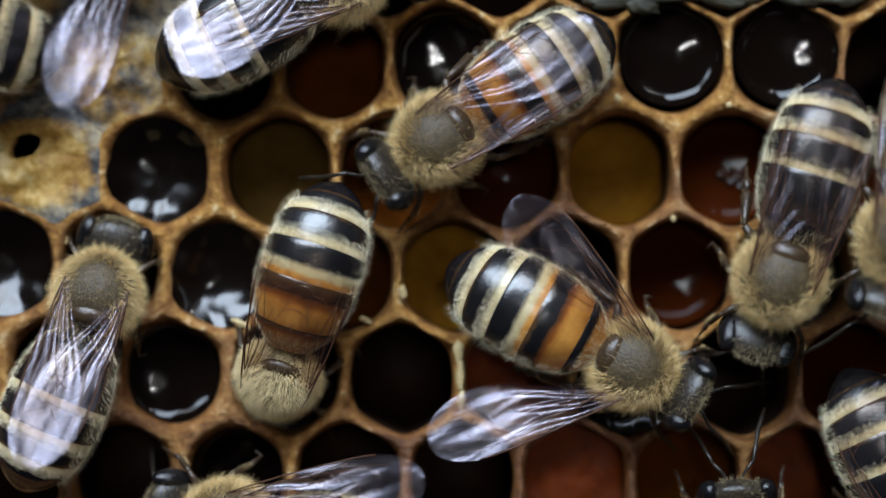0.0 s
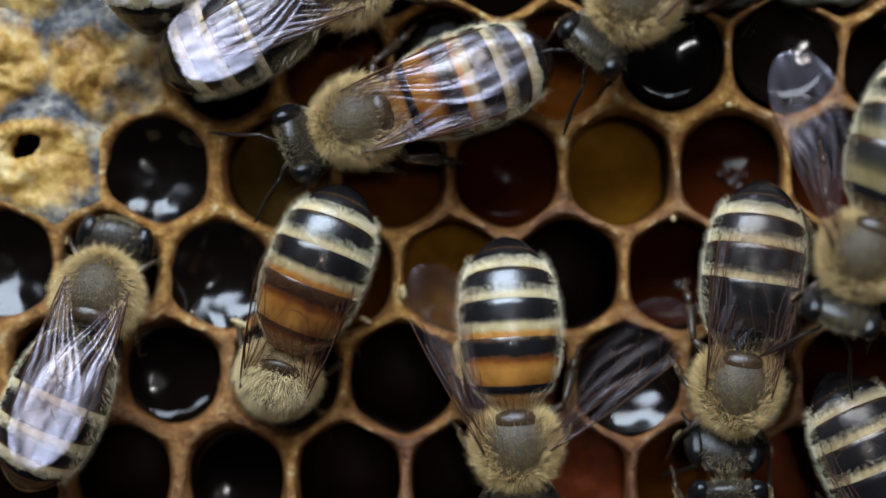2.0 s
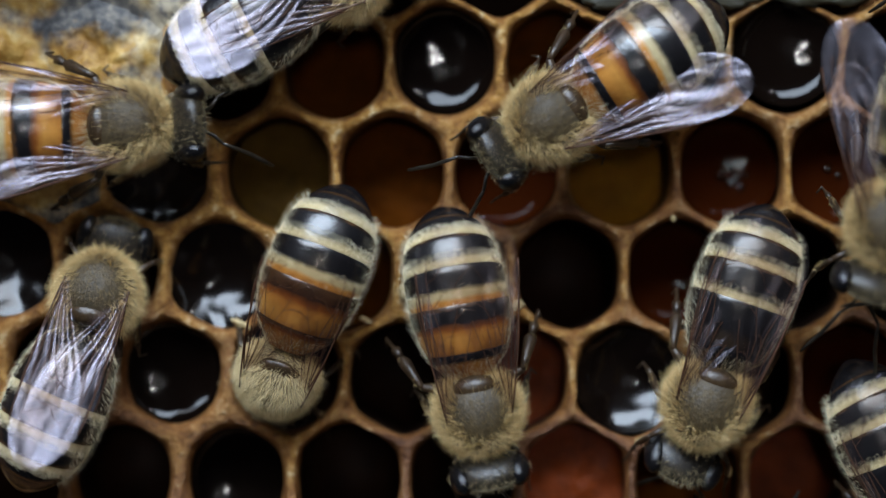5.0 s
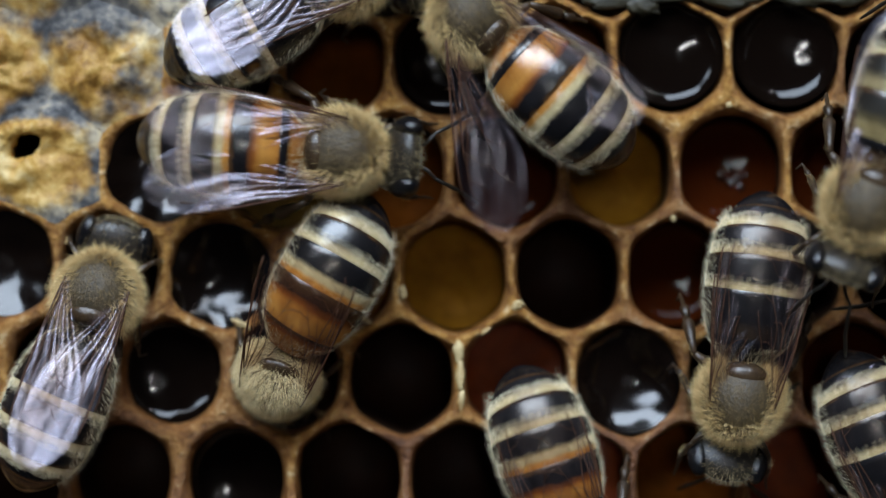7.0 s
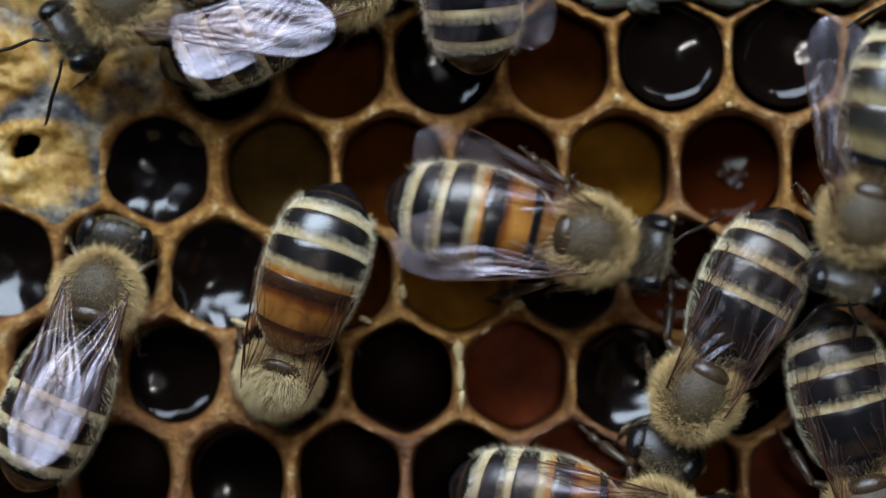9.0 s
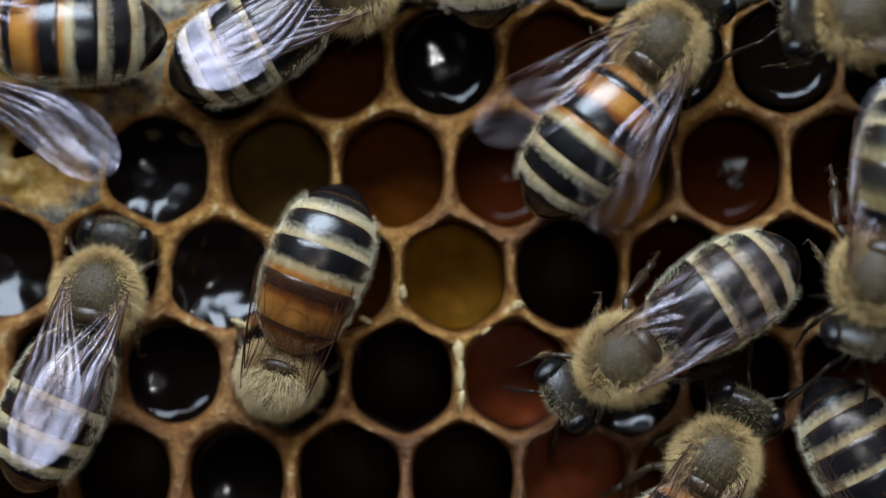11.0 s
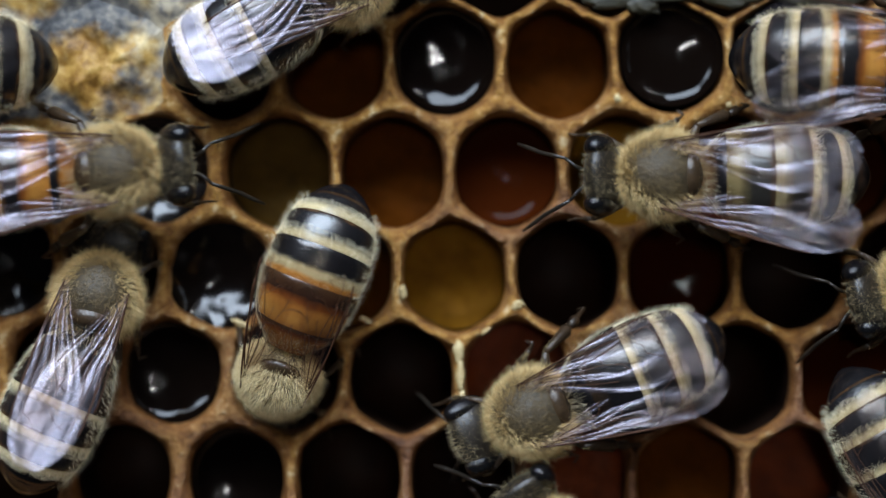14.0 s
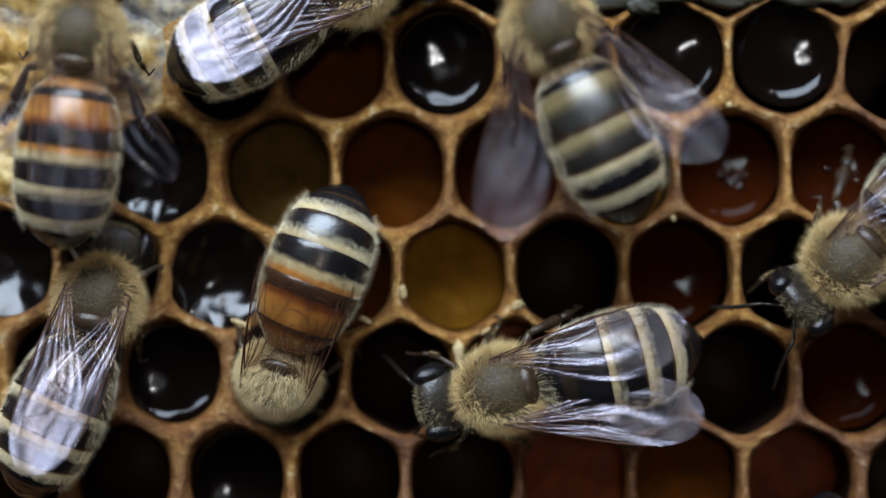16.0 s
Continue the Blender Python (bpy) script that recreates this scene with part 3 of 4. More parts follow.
def build_bee(plates, seed, fur=FUR, band=PALE_FUR, bare=0.70, tuft=0.6, count=11500, comb=-0.55):
    """A worker bee, head along +x, feet at z = 0, origin under the thorax."""
    rnd = random.Random(seed)
    bee = new("honey_bee")

    def chest(d):
        return Vector((d.x, d.y * (1 - 0.12 * d.x), d.z if d.z > 0 else d.z * 0.85))
    C, R = (0, 0, 2.7), (1.88, 1.84, 1.68)
    v, f = ball(C, R, 32, 22, chest)
    thorax = part("thorax", mesh_of("thorax", v, f, DISC), bee)
    v, f = ball((-1.28, 0, 3.5), (0.58, 1.0, 0.6 if bare else 0.36), 24, 14)
    part("scutellum", mesh_of("scutellum", v, f, RUST), thorax, "rusty brown hind plate of the thorax")
    seeds, low = [], []
    while len(seeds) < count:
        d = Vector((rnd.gauss(0, 1), rnd.gauss(0, 1), rnd.gauss(0, 1))).normalized()
        across = Vector(((d.x + 0.06) * 0.95, d.y)).length + 0.10 * noise.noise(d * 3.5) + rnd.gauss(0, 0.05)
        bald = across < bare and d.z > 0
        if d.z < -0.5:
            continue
        e = chest(d)
        p = Vector((C[0] + R[0] * e.x, C[1] + R[1] * e.y, C[2] + R[2] * e.z))
        if p.x < -0.75 and abs(p.y) < 0.85 and p.z > 3.2 and rnd.random() < (0.88 if bare else 0.2):
            continue
        out = Vector((d.x / R[0], d.y / R[1], d.z / R[2])).normalized()
        sway = noise.noise_vector(d * 5.5) * tuft
        flow = Vector((comb, d.y * 0.15, 0.0)) + sway + Vector((rnd.gauss(0, 0.2), rnd.gauss(0, 0.2), rnd.gauss(0, 0.15)))
        if bald:
            if rnd.random() < 0.75:
                low.append((p, out * 0.28 + flow * 1.2, rnd.uniform(0.12, 0.30)))
        else:
            grow = min(1.0, 0.55 + 1.6 * max(0.0, across - bare)) if d.z > 0 else 1.0
            seeds.append((p, out * (1.0 if comb < 0 else 0.75) + flow * 0.8, grow * (rnd.uniform(0.26, 0.54) if rnd.random() < 0.8 else rnd.uniform(0.5, 0.8)) * (1.0 if bare else 0.75)))
    tagged(part("thorax_fur", mesh_of("fur", *hairs(seeds, rnd, 0.012), fur), thorax, "short tan fur"), kind="stuff")
    if low:
        tagged(part("disc_fur", mesh_of("fur", *hairs(low, rnd, 0.0065), DISC_FUR), thorax, "sparse olive down"), kind="stuff")

    # abdomen, on a joint behind the thorax
    abdomen = part("abdomen", mesh_of("abdomen", *loft([[tuple(shell(s, 2 * math.pi * j / 20, 0.93)) for j in range(20)] for s in (0, 0.06, 0.15, 0.3, 0.5, 0.7, 0.85, 0.97)]), SHELL),
                   bee, at=place(*JOINT))
    for k, kind in enumerate(plates):
        part("tergite", tergite(k, PLATE[kind]), abdomen)
    seeds = []
    for k, kind in enumerate(plates):
        s0, s1 = BOUNDS[k], BOUNDS[k + 1]
        count, share, length = {"black": (7500, 0.33, 0.15), "black_mid": (7500, 0.42, 0.15), "black_end": (6000, 0.48, 0.15), "tip": (0, 0.5, 0.12), "olive": (5200, 0.46, 0.15), "half": (6500, 0.44, 0.15)}.get(kind, (1300, 0.95, 0.17))
        for _ in range(count):
            a = math.pi / 2 + rnd.uniform(-2.0, 2.0)
            if kind in ("amber", "amber_line", "dusky", "tawny") and abs(a - math.pi / 2) < 1.05:
                if rnd.random() < 0.55:
                    continue
            q = rnd.random() ** 0.8
            if kind == "half":
                q = 0.55 + 0.45 * q if rnd.random() < 0.8 else q
            s = s0 + (s1 - s0) * share * (q + 0.16 * noise.noise((math.cos(a) * 3, math.sin(a) * 3, k + seed)) + rnd.gauss(0, 0.05)) + 0.006
            s = max(s, s0 + 0.003)
            p = shell(s, a, 1.0)
            seeds.append((p, outward(s, a) * 0.10 + backward(s) + Vector((0, rnd.gauss(0, 0.28), rnd.gauss(0, 0.08))), length * rnd.uniform(0.6, 1.4)))
    for _ in range(700):
        s, a = rnd.uniform(0.0, 0.09), math.pi / 2 + rnd.uniform(-2.2, 2.2)
        seeds.append((shell(s, a), Vector((-0.7, math.cos(a), math.sin(a))), rnd.uniform(0.3, 0.55)))
    for _ in range(2600):
        s, sgn = rnd.uniform(0.04, 0.83), rnd.choice((-1, 1))
        a = math.pi / 2 + sgn * rnd.uniform(1.0, 1.9)
        seeds.append((shell(s, a), backward(s) * (0.75 + rnd.gauss(0, 0.25)) + outward(s, a) + Vector((0, rnd.gauss(0, 0.2), rnd.gauss(0, 0.2))), rnd.uniform(0.12, 0.46)))
    tagged(part("abdomen_fur", mesh_of("fur", *hairs(seeds, rnd, 0.0075), band), abdomen, "cream hair bands"), kind="stuff")

    # head
    def face(d):
        return Vector((d.x * (1 - 0.15 * d.z), d.y * (1 - 0.28 * max(0, -d.z)), d.z))
    head = part("head", mesh_of("head", *ball((0, 0, 0), (0.85, 1.72, 1.45), 28, 16, face), SHELL), bee, at=place(2.55, 0, 2.5, 0, 24, 0))
    for sgn in (-1, 1):
        part("eye", mesh_of("eye", *ball((0.08, sgn * 1.28, 0.22), (0.66, 0.58, 1.12), 20, 14), EYE_SHELL), head, "glossy black compound eye")
        pts = [(0.75, sgn * 0.3, -0.1), (1.15, sgn * 0.6, 0.35), (1.5, sgn * 1.0, 0.55)]
        pts2 = [(1.5, sgn * 1.0, 0.55), (2.2, sgn * 1.25, 0.3), (2.9, sgn * 1.5, 0.05), (3.6, sgn * 1.85, -0.2), (4.1, sgn * 2.1, -0.3)]
        v, f = join(tube(pts, [0.08, 0.085, 0.075]), tube(pts2, [0.075, 0.095, 0.1, 0.1, 0.055]))
        part("antenna", mesh_of("antenna", v, f, SHELL), head)
    for sgn in (-1, 1):
        part("mandible", mesh_of("mandible", *ball((0.45, sgn * 0.35, -1.25), (0.3, 0.28, 0.5), 10, 8), RUST), head)
    seeds = []
    for _ in range(1300):
        d = Vector((rnd.uniform(-1, 0.7), rnd.gauss(0, 0.45), rnd.gauss(0.5, 0.7))).normalized()
        e = face(d)
        seeds.append((Vector((0.85 * e.x, 1.72 * e.y, 1.45 * e.z)), d + Vector((rnd.gauss(0.1, 0.3), rnd.gauss(0, 0.3), 0)), rnd.uniform(0.14, 0.36)))
    tagged(part("head_fur", mesh_of("fur", *hairs(seeds, rnd, 0.014), DARK_FUR), head), kind="stuff")

    for side in (1, -1):
        for n, (a, b, c, d, r) in enumerate(LEGS):
            A = Vector((a[0], side * a[1], a[2]))
            B, Cc, D = (Vector((q[0], side * q[1], q[2])) - A for q in (b, c, d))
            leg = part("leg", mesh_of("femur", *tube([(0, 0, 0), tuple(B * 0.5), tuple(B)], [r * 0.7, r * 0.85, r * 0.5], 9), LEG_SHELL), bee, at=place(*A))
            leg["side"], leg["pair"] = side, n
            wide = 1.35 if n == 2 else 1.0
            part("tibia", mesh_of("tibia", *tube([tuple(B), tuple(B.lerp(Cc, 0.3)), tuple(B.lerp(Cc, 0.85)), tuple(Cc)], [r * 0.45, r * 0.6, r * 0.72 * wide, r * 0.45], 9), LEG_SHELL), leg)
            m = Cc.lerp(D, 0.5)
            part("foot", mesh_of("foot", *tube([tuple(Cc), tuple(Cc.lerp(D, 0.4)), tuple(m), tuple(D), tuple(D + Vector((0.35, side * 0.15, 0)))],
                                               [r * 0.45, r * 0.58 * wide, r * 0.34, r * 0.28, r * 0.18], 7), LEG_SHELL), leg)
            seeds = []
            for _ in range(260):
                q = rnd.random()
                p = (B * q) if q < 0.45 and n < 2 else B.lerp(Cc, q)
                seeds.append((p, Vector((rnd.gauss(-0.3, 0.5), side * rnd.uniform(0.2, 1), rnd.gauss(0.2, 0.5))), rnd.uniform(0.15, 0.34)))
            tagged(part("leg_fur", mesh_of("fur", *hairs(seeds, rnd, 0.012), FUR), leg), kind="stuff")
        for fore in (True, False):
            mem, veins = WINGS[(side, fore)]
            wing = part("forewing" if fore else "hindwing", mem, bee)
            wing["side"], wing["fore"] = side, int(fore)
            part("venation", veins, wing)
    set_wings(bee, 18, 18)
    return bee


WINGS = {(side, fore): wing_mesh(8.9 if fore else 6.3, 3.0 if fore else 1.9, side, fore) for side in (1, -1) for fore in (True, False)}


def wing_pose(side, fore, spread, tilt=10, lift=-5, fan=0):
    """Hinge pose of a wing that points backwards and out by the spread; tilt lowers its outer edge, lift lowers its tip."""
    x, y, z = HINGE
    if fore:
        return place(x, side * y, z, side * -tilt, -lift, -side * spread)
    return place(x - 0.75, side * y, z - 0.22, side * -tilt, -lift - 1, -side * (spread + 3 + fan))


def set_wings(bee, left, right, tilt=10, lift=-5, tilt_right=None):
    for ob in bee.children:
        if "fore" in ob:
            ob["tilt"] = float(tilt if ob["side"] > 0 or tilt_right is None else tilt_right)
            ob["lift"] = float(lift)
            ob.matrix_basis = wing_pose(ob["side"], ob["fore"], left if ob["side"] > 0 else right, ob["tilt"], ob["lift"])


AMBER = ("amber_line", "amber", "half", "black_mid", "black_end", "tip")
DUSKY = ("dusky", "dusky", "black", "black_mid", "black_end", "tip")
HONEYED = ("honeyed_line", "honeyed", "half", "black_mid", "black_end", "tip")
OLIVE = ("tawny", "olive", "olive", "black_mid", "black_end", "tip")
curl_abdomen(58, 8.3)
amber = build_bee(AMBER, 3, bare=0.56)
curl_abdomen(44, 8.2)
dusky = build_bee(DUSKY, 5, bare=0.6)
olive = build_bee(OLIVE, 8, bare=0.64)
curl_abdomen(62, 8.3)
fluffy = build_bee(HONEYED, 12, FLUFF, bare=0.0, tuft=0.5, count=22000, comb=0.8)
FREE = {"amber": [amber], "dusky": [dusky], "olive": [olive], "fluffy": [fluffy]}


def bee_of(kind, label, left, right, tilt=10, lift=-5, tilt_right=None):
    source = {"amber": amber, "dusky": dusky, "olive": olive, "fluffy": fluffy}[kind]
    bee = FREE[kind].pop() if FREE[kind] else copy_thing(source, Matrix())
    set_wings(bee, left, right, tilt, lift, tilt_right)
    return tagged(bee, label, "bee", "worker bees on the comb")


cell_bee = bee_of("dusky", "tan furry worker bee with folded silvery wings, head in a cell", 5, -5, 10, -3, 10)
for ob in cell_bee.children:
    if ob.name.startswith("head"):
        ob.matrix_basis = place(2.5, 0, 1.55, 0, 52, 0)
    if "pair" in ob and ob["pair"] > 0:
        hip = LEGS[ob["pair"]][0]
        ob.matrix_basis = place(hip[0], ob["side"] * hip[1], hip[2], 0, -8, ob["side"] * (30 if ob["pair"] == 2 else 38))
dipping_bee = bee_of("fluffy", "amber banded worker bee with its head deep in a cell", 5, 5, 10, 12)
for ob in dipping_bee.children:
    if ob.name.startswith("head"):
        ob.matrix_basis = place(2.35, 0, 1.9, 0, 62, 0)
    if "pair" in ob:
        hip = LEGS[ob["pair"]][0]
        ob.matrix_basis = place(hip[0], ob["side"] * hip[1], hip[2], 0, -36, ob["side"] * (24 if ob["pair"] == 2 else 12))
resting_bee = bee_of("dusky", "dark banded worker bee resting with pale folded wings", -4, -7, 19, -6, -21)
roaming_bee = bee_of("amber", "amber banded worker bee walking with folded wings", 3, 3)
spread_bee = bee_of("amber", "amber banded worker bee with one wing spread", 26, 50, 8, -4, -14)
dark_bee = bee_of("dusky", "black and cream banded worker bee with clear wings", 3, 3, -9, -5, 7)
edge_bee = bee_of("olive", "tan worker bee with one lilac wing held out", 4, 40, 10, 8, 2)
corner_bee = bee_of("dusky", "black abdomen worker bee with cream bands", 4, 4, 8, -3, -6)
facing_bee = bee_of("olive", "pale furry worker bee with raised antennae", 6, 6)
late_bee = bee_of("olive", "olive tan worker bee walking in", 6, 6)
leaving_bee = bee_of("dusky", "pale faced worker bee with a wing held out", 4, 16, 10, -4, 8)
upper_bee = bee_of("dusky", "dark worker bee with trailing lilac wings", 6, 60, 6, -13, -3)
crossing_bee = bee_of("amber", "amber banded worker bee crossing with wings held out", 13, 9, 8, -5, -12)
turning_bee = bee_of("amber", "bright amber banded worker bee with wings held out", 30, 20, -12, -4, -4)
olive_bee = bee_of("olive", "olive striped worker bee with grey wings", 10, 5, -12, -5, 8)
entering_bee = bee_of("amber", "amber banded worker bee with lilac wings held out", 4, 8, 8, -5, -12)
backing_bee = bee_of("amber", "dark amber worker bee with one white wing out", 41, 4, -15, -4, -8)
lower_bee = bee_of("dusky", "dark bellied worker bee at the comb's edge", 4, 4)


def motions():
    def go(bee, way):
        walk(bee, [(t, place(x, y, z, 0, pitch, turn)) for t, x, y, z, pitch, turn in way])

    def swing(bee, rows):
        """Bend of the abdomen to its side and down, by time."""
        for ob in bee.children:
            if ob.name.startswith("abdomen"):
                walk(ob, [(t, place(*JOINT, 0, down, side)) for t, side, down in rows])

    def flap(bee, rows):
        """Spread of both wings by time, and where given the fan of the hind ones and the tilt of each side."""
        for ob in bee.children:
            if "fore" in ob:
                own = []
                for t, left, right, *more in rows:
                    fan = more[0] if more else 0
                    tilt = more[1 if ob["side"] > 0 else 2] if len(more) > 1 else ob["tilt"]
                    own.append((t, wing_pose(ob["side"], ob["fore"], left if ob["side"] > 0 else right, tilt, ob["lift"], fan)))
                walk(ob, own)

    def feel(bee, phase):
        """Antennae that wave a little, each in its own time."""
        for head in bee.children:
            if head.name.startswith("head"):
                for k, ob in enumerate(c for c in head.children if c.name.startswith("antenna")):
                    walk(ob, [(0.4 * n, place(0, 0, 0, 0, 5 * math.sin(2.1 * n + phase + 2 * k), 8 * math.sin(1.3 * n + 1.7 * phase + k))) for n in range(41)])

    def stride(bee, way):
        """Legs step in two sets of three, faster where the bee covers more ground."""
        times = [0.25 * k for k in range(65)]
        xs, ys = (np.interp(times, [r[0] for r in way], [r[k] for r in way]) for k in (1, 2))
        turn = np.interp(times, [r[0] for r in way], [r[5] for r in way])
        pace = [min(1.0, (math.hypot(xs[k] - xs[k - 1], ys[k] - ys[k - 1]) + abs(turn[k] - turn[k - 1]) * 0.04) / 1.2) if k else 0.0 for k in range(65)]
        for ob in bee.children:
            if "pair" in ob:
                a = LEGS[ob["pair"]][0]
                sign = 1 if (ob["pair"] + (ob["side"] > 0)) % 2 else -1
                rows = [(t, place(a[0], ob["side"] * a[1], a[2], 0, 0, 17 * pace[k] * sign * (1 if k % 2 else -1))) for k, t in enumerate(times)
                        if k in (0, 64) or pace[k] > 0.04 or pace[k - 1] > 0.04 or pace[k + 1] > 0.04]
                walk(ob, rows)

    cell_bee_way = [(0, -15.86, -2.74, -0.4, 16, 77), (9.2, -15.86, -2.74, -0.4, 16, 77), (13, -15.88, -2.79, -0.4, 16, 77), (14.5, -15.86, -2.95, -0.4, 16, 77), 
        (15.5, -15.75, -3.2, -0.4, 16, 77), (16, -15.81, -3, -0.4, 16, 77)]
    dipping_bee_way = [(0, -7.02, -4.2, -0.9, 42, 252.5), (7, -7.02, -4.2, -0.9, 42, 251), (9, -7.02, -4.2, -0.9, 42, 252.5), (16, -7.02, -4.2, -0.9, 42, 252)]
    resting_bee_way = [(0, -4.39, 12.33, 0, 0, 26), (1, -4.19, 12.18, 0, 0, 26), (4.2, -4.31, 12.23, 0, 0, 26), (6.3, -4.06, 12.66, 0, 0, 28), 
        (7.5, -4.14, 12.53, 0, 0, 27), (9, -4.14, 12.18, 0, 0, 25), (11.3, -3.88, 11.97, 0, 0, 28), (13.5, -3.88, 11.97, 0, 0, 28), 
        (14.5, -4.31, 12.48, 0, 0, 26), (16, -3.93, 12.23, 0, 0, 27)]
    roaming_bee_way = [(0, -0.36, 4.88, 0, 0, 213), (0.5, -3.3, 5.75, 0, 0, 201), (1, -6.23, 5.49, 0, 0, 197), (1.5, -5.67, 5.05, 0, 0, 202), 
        (2, -4.03, 5.72, 0, 0, 200), (2.5, -1.25, 5.9, 0, 0, 228), (2.7, -0.1, 4.16, 0, 0, 258), (3, 1.17, 0.66, 0, 0, 259), 
        (3.5, 0.74, -1.63, 0, 0, 269), (4, 1.3, -4.31, 0, 0, 273), (4.2, -0.23, -4.77, 0, 0, 265), (5.2, 2.45, -8.14, 0, 0, 285), 
        (6.3, 7.05, -9.8, 0, 0, 305), (6.5, 7.56, -10.44, 0, 0, 311), (7, 6.38, -14.52, 0, 0, 288), (7.5, 7.45, -16.57, 0, 0, 290), 
        (8, 7.81, -17.97, 0, 0, 291), (8.5, 7.68, -17.59, 0, 0, 300), (9, 9.73, -12.48, 0, 0, 350), (9.2, 10.11, -12.36, 0, 0, 355), 
        (10.2, 11.64, -11.21, 0, 0, 395), (11.3, 12.86, -8.96, -0.6, 0, 421), (11.5, 13.24, -8.44, -0.6, 0, 419), (12, 14.29, -6.79, -0.8, 0, 420), 
        (12.5, 14.6, -6.66, -0.8, 0, 425), (13, 13.1, -9.5, -0.6, 0, 436), (13.5, 10.24, -12.36, 0, 0, 470), (14, 5.13, -13.3, 0, 0, 487), 
        (14.5, 2.65, -11.84, 0, 0, 498), (15, -1.17, -11.46, 0, 0, 513), (15.5, -1.07, -14.01, 0, 0, 525), (16, -2.4, -16.57, 0, 0, 540)]
    spread_bee_way = [(0, 8.7, -5.34, 0, 0, 332), (0.5, 8.83, -5.72, 0, 0, 329.4), (1, 6.66, -6.41, 0, 0, 312), (1.5, 3.73, -8.02, 0, 0, 279), 
        (2, 3.34, -9.04, 0, 0, 273), (2.5, 3.47, -12.48, 0, 0, 258), (3, 3.22, -16.18, 0, 0, 267), (3.5, 3.09, -17.08, 0, 0, 268), 
        (4, 3.47, -19.25, 0, 0, 275), (4.2, 3.6, -20.27, 0, 0, 276), (5.5, 4.49, -24.99, 0, 0, 285), (16, 4.49, -24.99, 0, 0, 285)]
    dark_bee_way = [(0, 15.08, -1.49, 1, 0, 252.5), (0.5, 13.86, -3.4, 0.6, 0, 251), (1, 13.94, -5.59, 0, 0, 262), (1.5, 13.48, -6.41, 0, 0, 257), 
        (2, 13.3, -6.41, 0, 0, 261.5), (2.5, 13.81, -6.61, 0, 0, 267), (3, 13.94, -6.74, 0, 0, 268), (3.5, 13.89, -6.66, 0, 0, 267), 
        (4, 12.53, -7.02, 0, 0, 254), (4.2, 11.9, -7.28, 0, 0, 251), (6.3, 12.0, -6.85, 0, 0, 253.5), (6.5, 12.5, -6.9, 0, 0, 257), 
        (7, 13.43, -6.92, 0, 0, 261.6), (7.5, 12.53, -7.17, 0, 0, 252.6), (8, 11.77, -7.38, 0, 0, 251.6), (8.5, 12.1, -7.17, 0, 0, 255), 
        (9, 11.4, -6.8, 0, 0, 243), (9.2, 10.82, -7.17, 0, 0, 241), (10.2, 9.05, -6.07, 0.5, 0, 225), (11.3, 7.54, -5.04, 1, -3, 211), 
        (11.5, 7.36, -5.19, 1, -3, 211), (12, 6.73, -5.92, 1, -3, 212), (12.5, 6.6, -6.15, 1, -3, 214), (13, 5.98, -6.36, 0.8, -3, 213), 
        (13.5, 5.24, -6.79, 0.4, 0, 214), (14, 3.95, -7.5, 0, 0, 202), (14.5, 2.35, -6.48, 0, 0, 195), (15, 2.2, -6.15, 0, 0, 189), 
        (15.5, 2.6, -6.4, 0, 0, 190.6), (16, 2.5, -6.4, 0, 0, 193)]
    edge_bee_way = [(0, 20.28, 0.27, 3, 0, 255), (0.5, 20.03, 0.27, 3, 0, 255), (1, 19.66, -0.72, 3, 0, 256), (1.5, 18.91, -1.59, 3, 0, 250), 
        (2, 18.54, -0.35, 3, 0, 250), (2.5, 19.34, 1.02, 3, 0, 250), (3, 19.41, 0.27, 3, 0, 252), (4.2, 19.78, 1.02, 3, 0, 252), 
        (6.3, 19.53, 0.77, 3, 0, 250), (7, 18.66, 1.76, 3, 0, 250), (7.5, 18.99, 0.77, 3, 0, 250), (8, 19.53, -0.22, 3, 0, 252), 
        (9, 18.59, 1.14, 3, 0, 255), (9.2, 18.54, 1.02, 3, 0, 255), (11.3, 19.53, -1.47, 3, 0, 255), (11.5, 20.53, -1.47, 3, 0, 255), 
        (12.5, 23.26, -0.97, 3, 0, 260), (16, 23.26, -0.97, 3, 0, 260)]
    corner_bee_way = [(0, 22.49, -14.27, 0, 0, 295), (0.5, 22.49, -14.01, 0, 0, 294), (1, 21.98, -14.4, 0, 0, 294), (1.5, 21.65, -14.52, 0, 0, 294), 
        (2, 21.65, -14.52, 0, 0, 294), (2.5, 21.9, -14.4, 0, 0, 294), (3, 22.31, -13.89, 0, 0, 294), (4.2, 22.57, -14.01, 0, 0, 295), 
        (6.3, 22.67, -13.63, 0, 0, 294), (7, 21.85, -13.63, 0, 0, 292), (7.5, 20.83, -13.25, 0, 0, 288), (8, 19.94, -12.1, 0, 0, 283), 
        (8.5, 19.86, -11.21, 0, 0, 284), (9, 19.5, -11.97, 0, 0, 284), (9.2, 19.6, -12.23, 0, 0, 284), (10.2, 20.83, -13.5, 0, 0, 290), 
        (11.3, 22.11, -14.52, 0, 0, 300), (12, 22.87, -14.27, 0, 0, 300), (12.5, 23.13, -14.27, 0, 0, 300), (13, 23.13, -13.63, 0, 0, 299), 
        (13.5, 23.13, -14.4, 0, 0, 300), (14, 23.13, -13.89, 0, 0, 300), (14.5, 24.66, -15.29, 0, 0, 300), (15.2, 24.91, -17.59, 0, 0, 300), 
        (16, 25.42, -21.93, 0, 0, 300)]
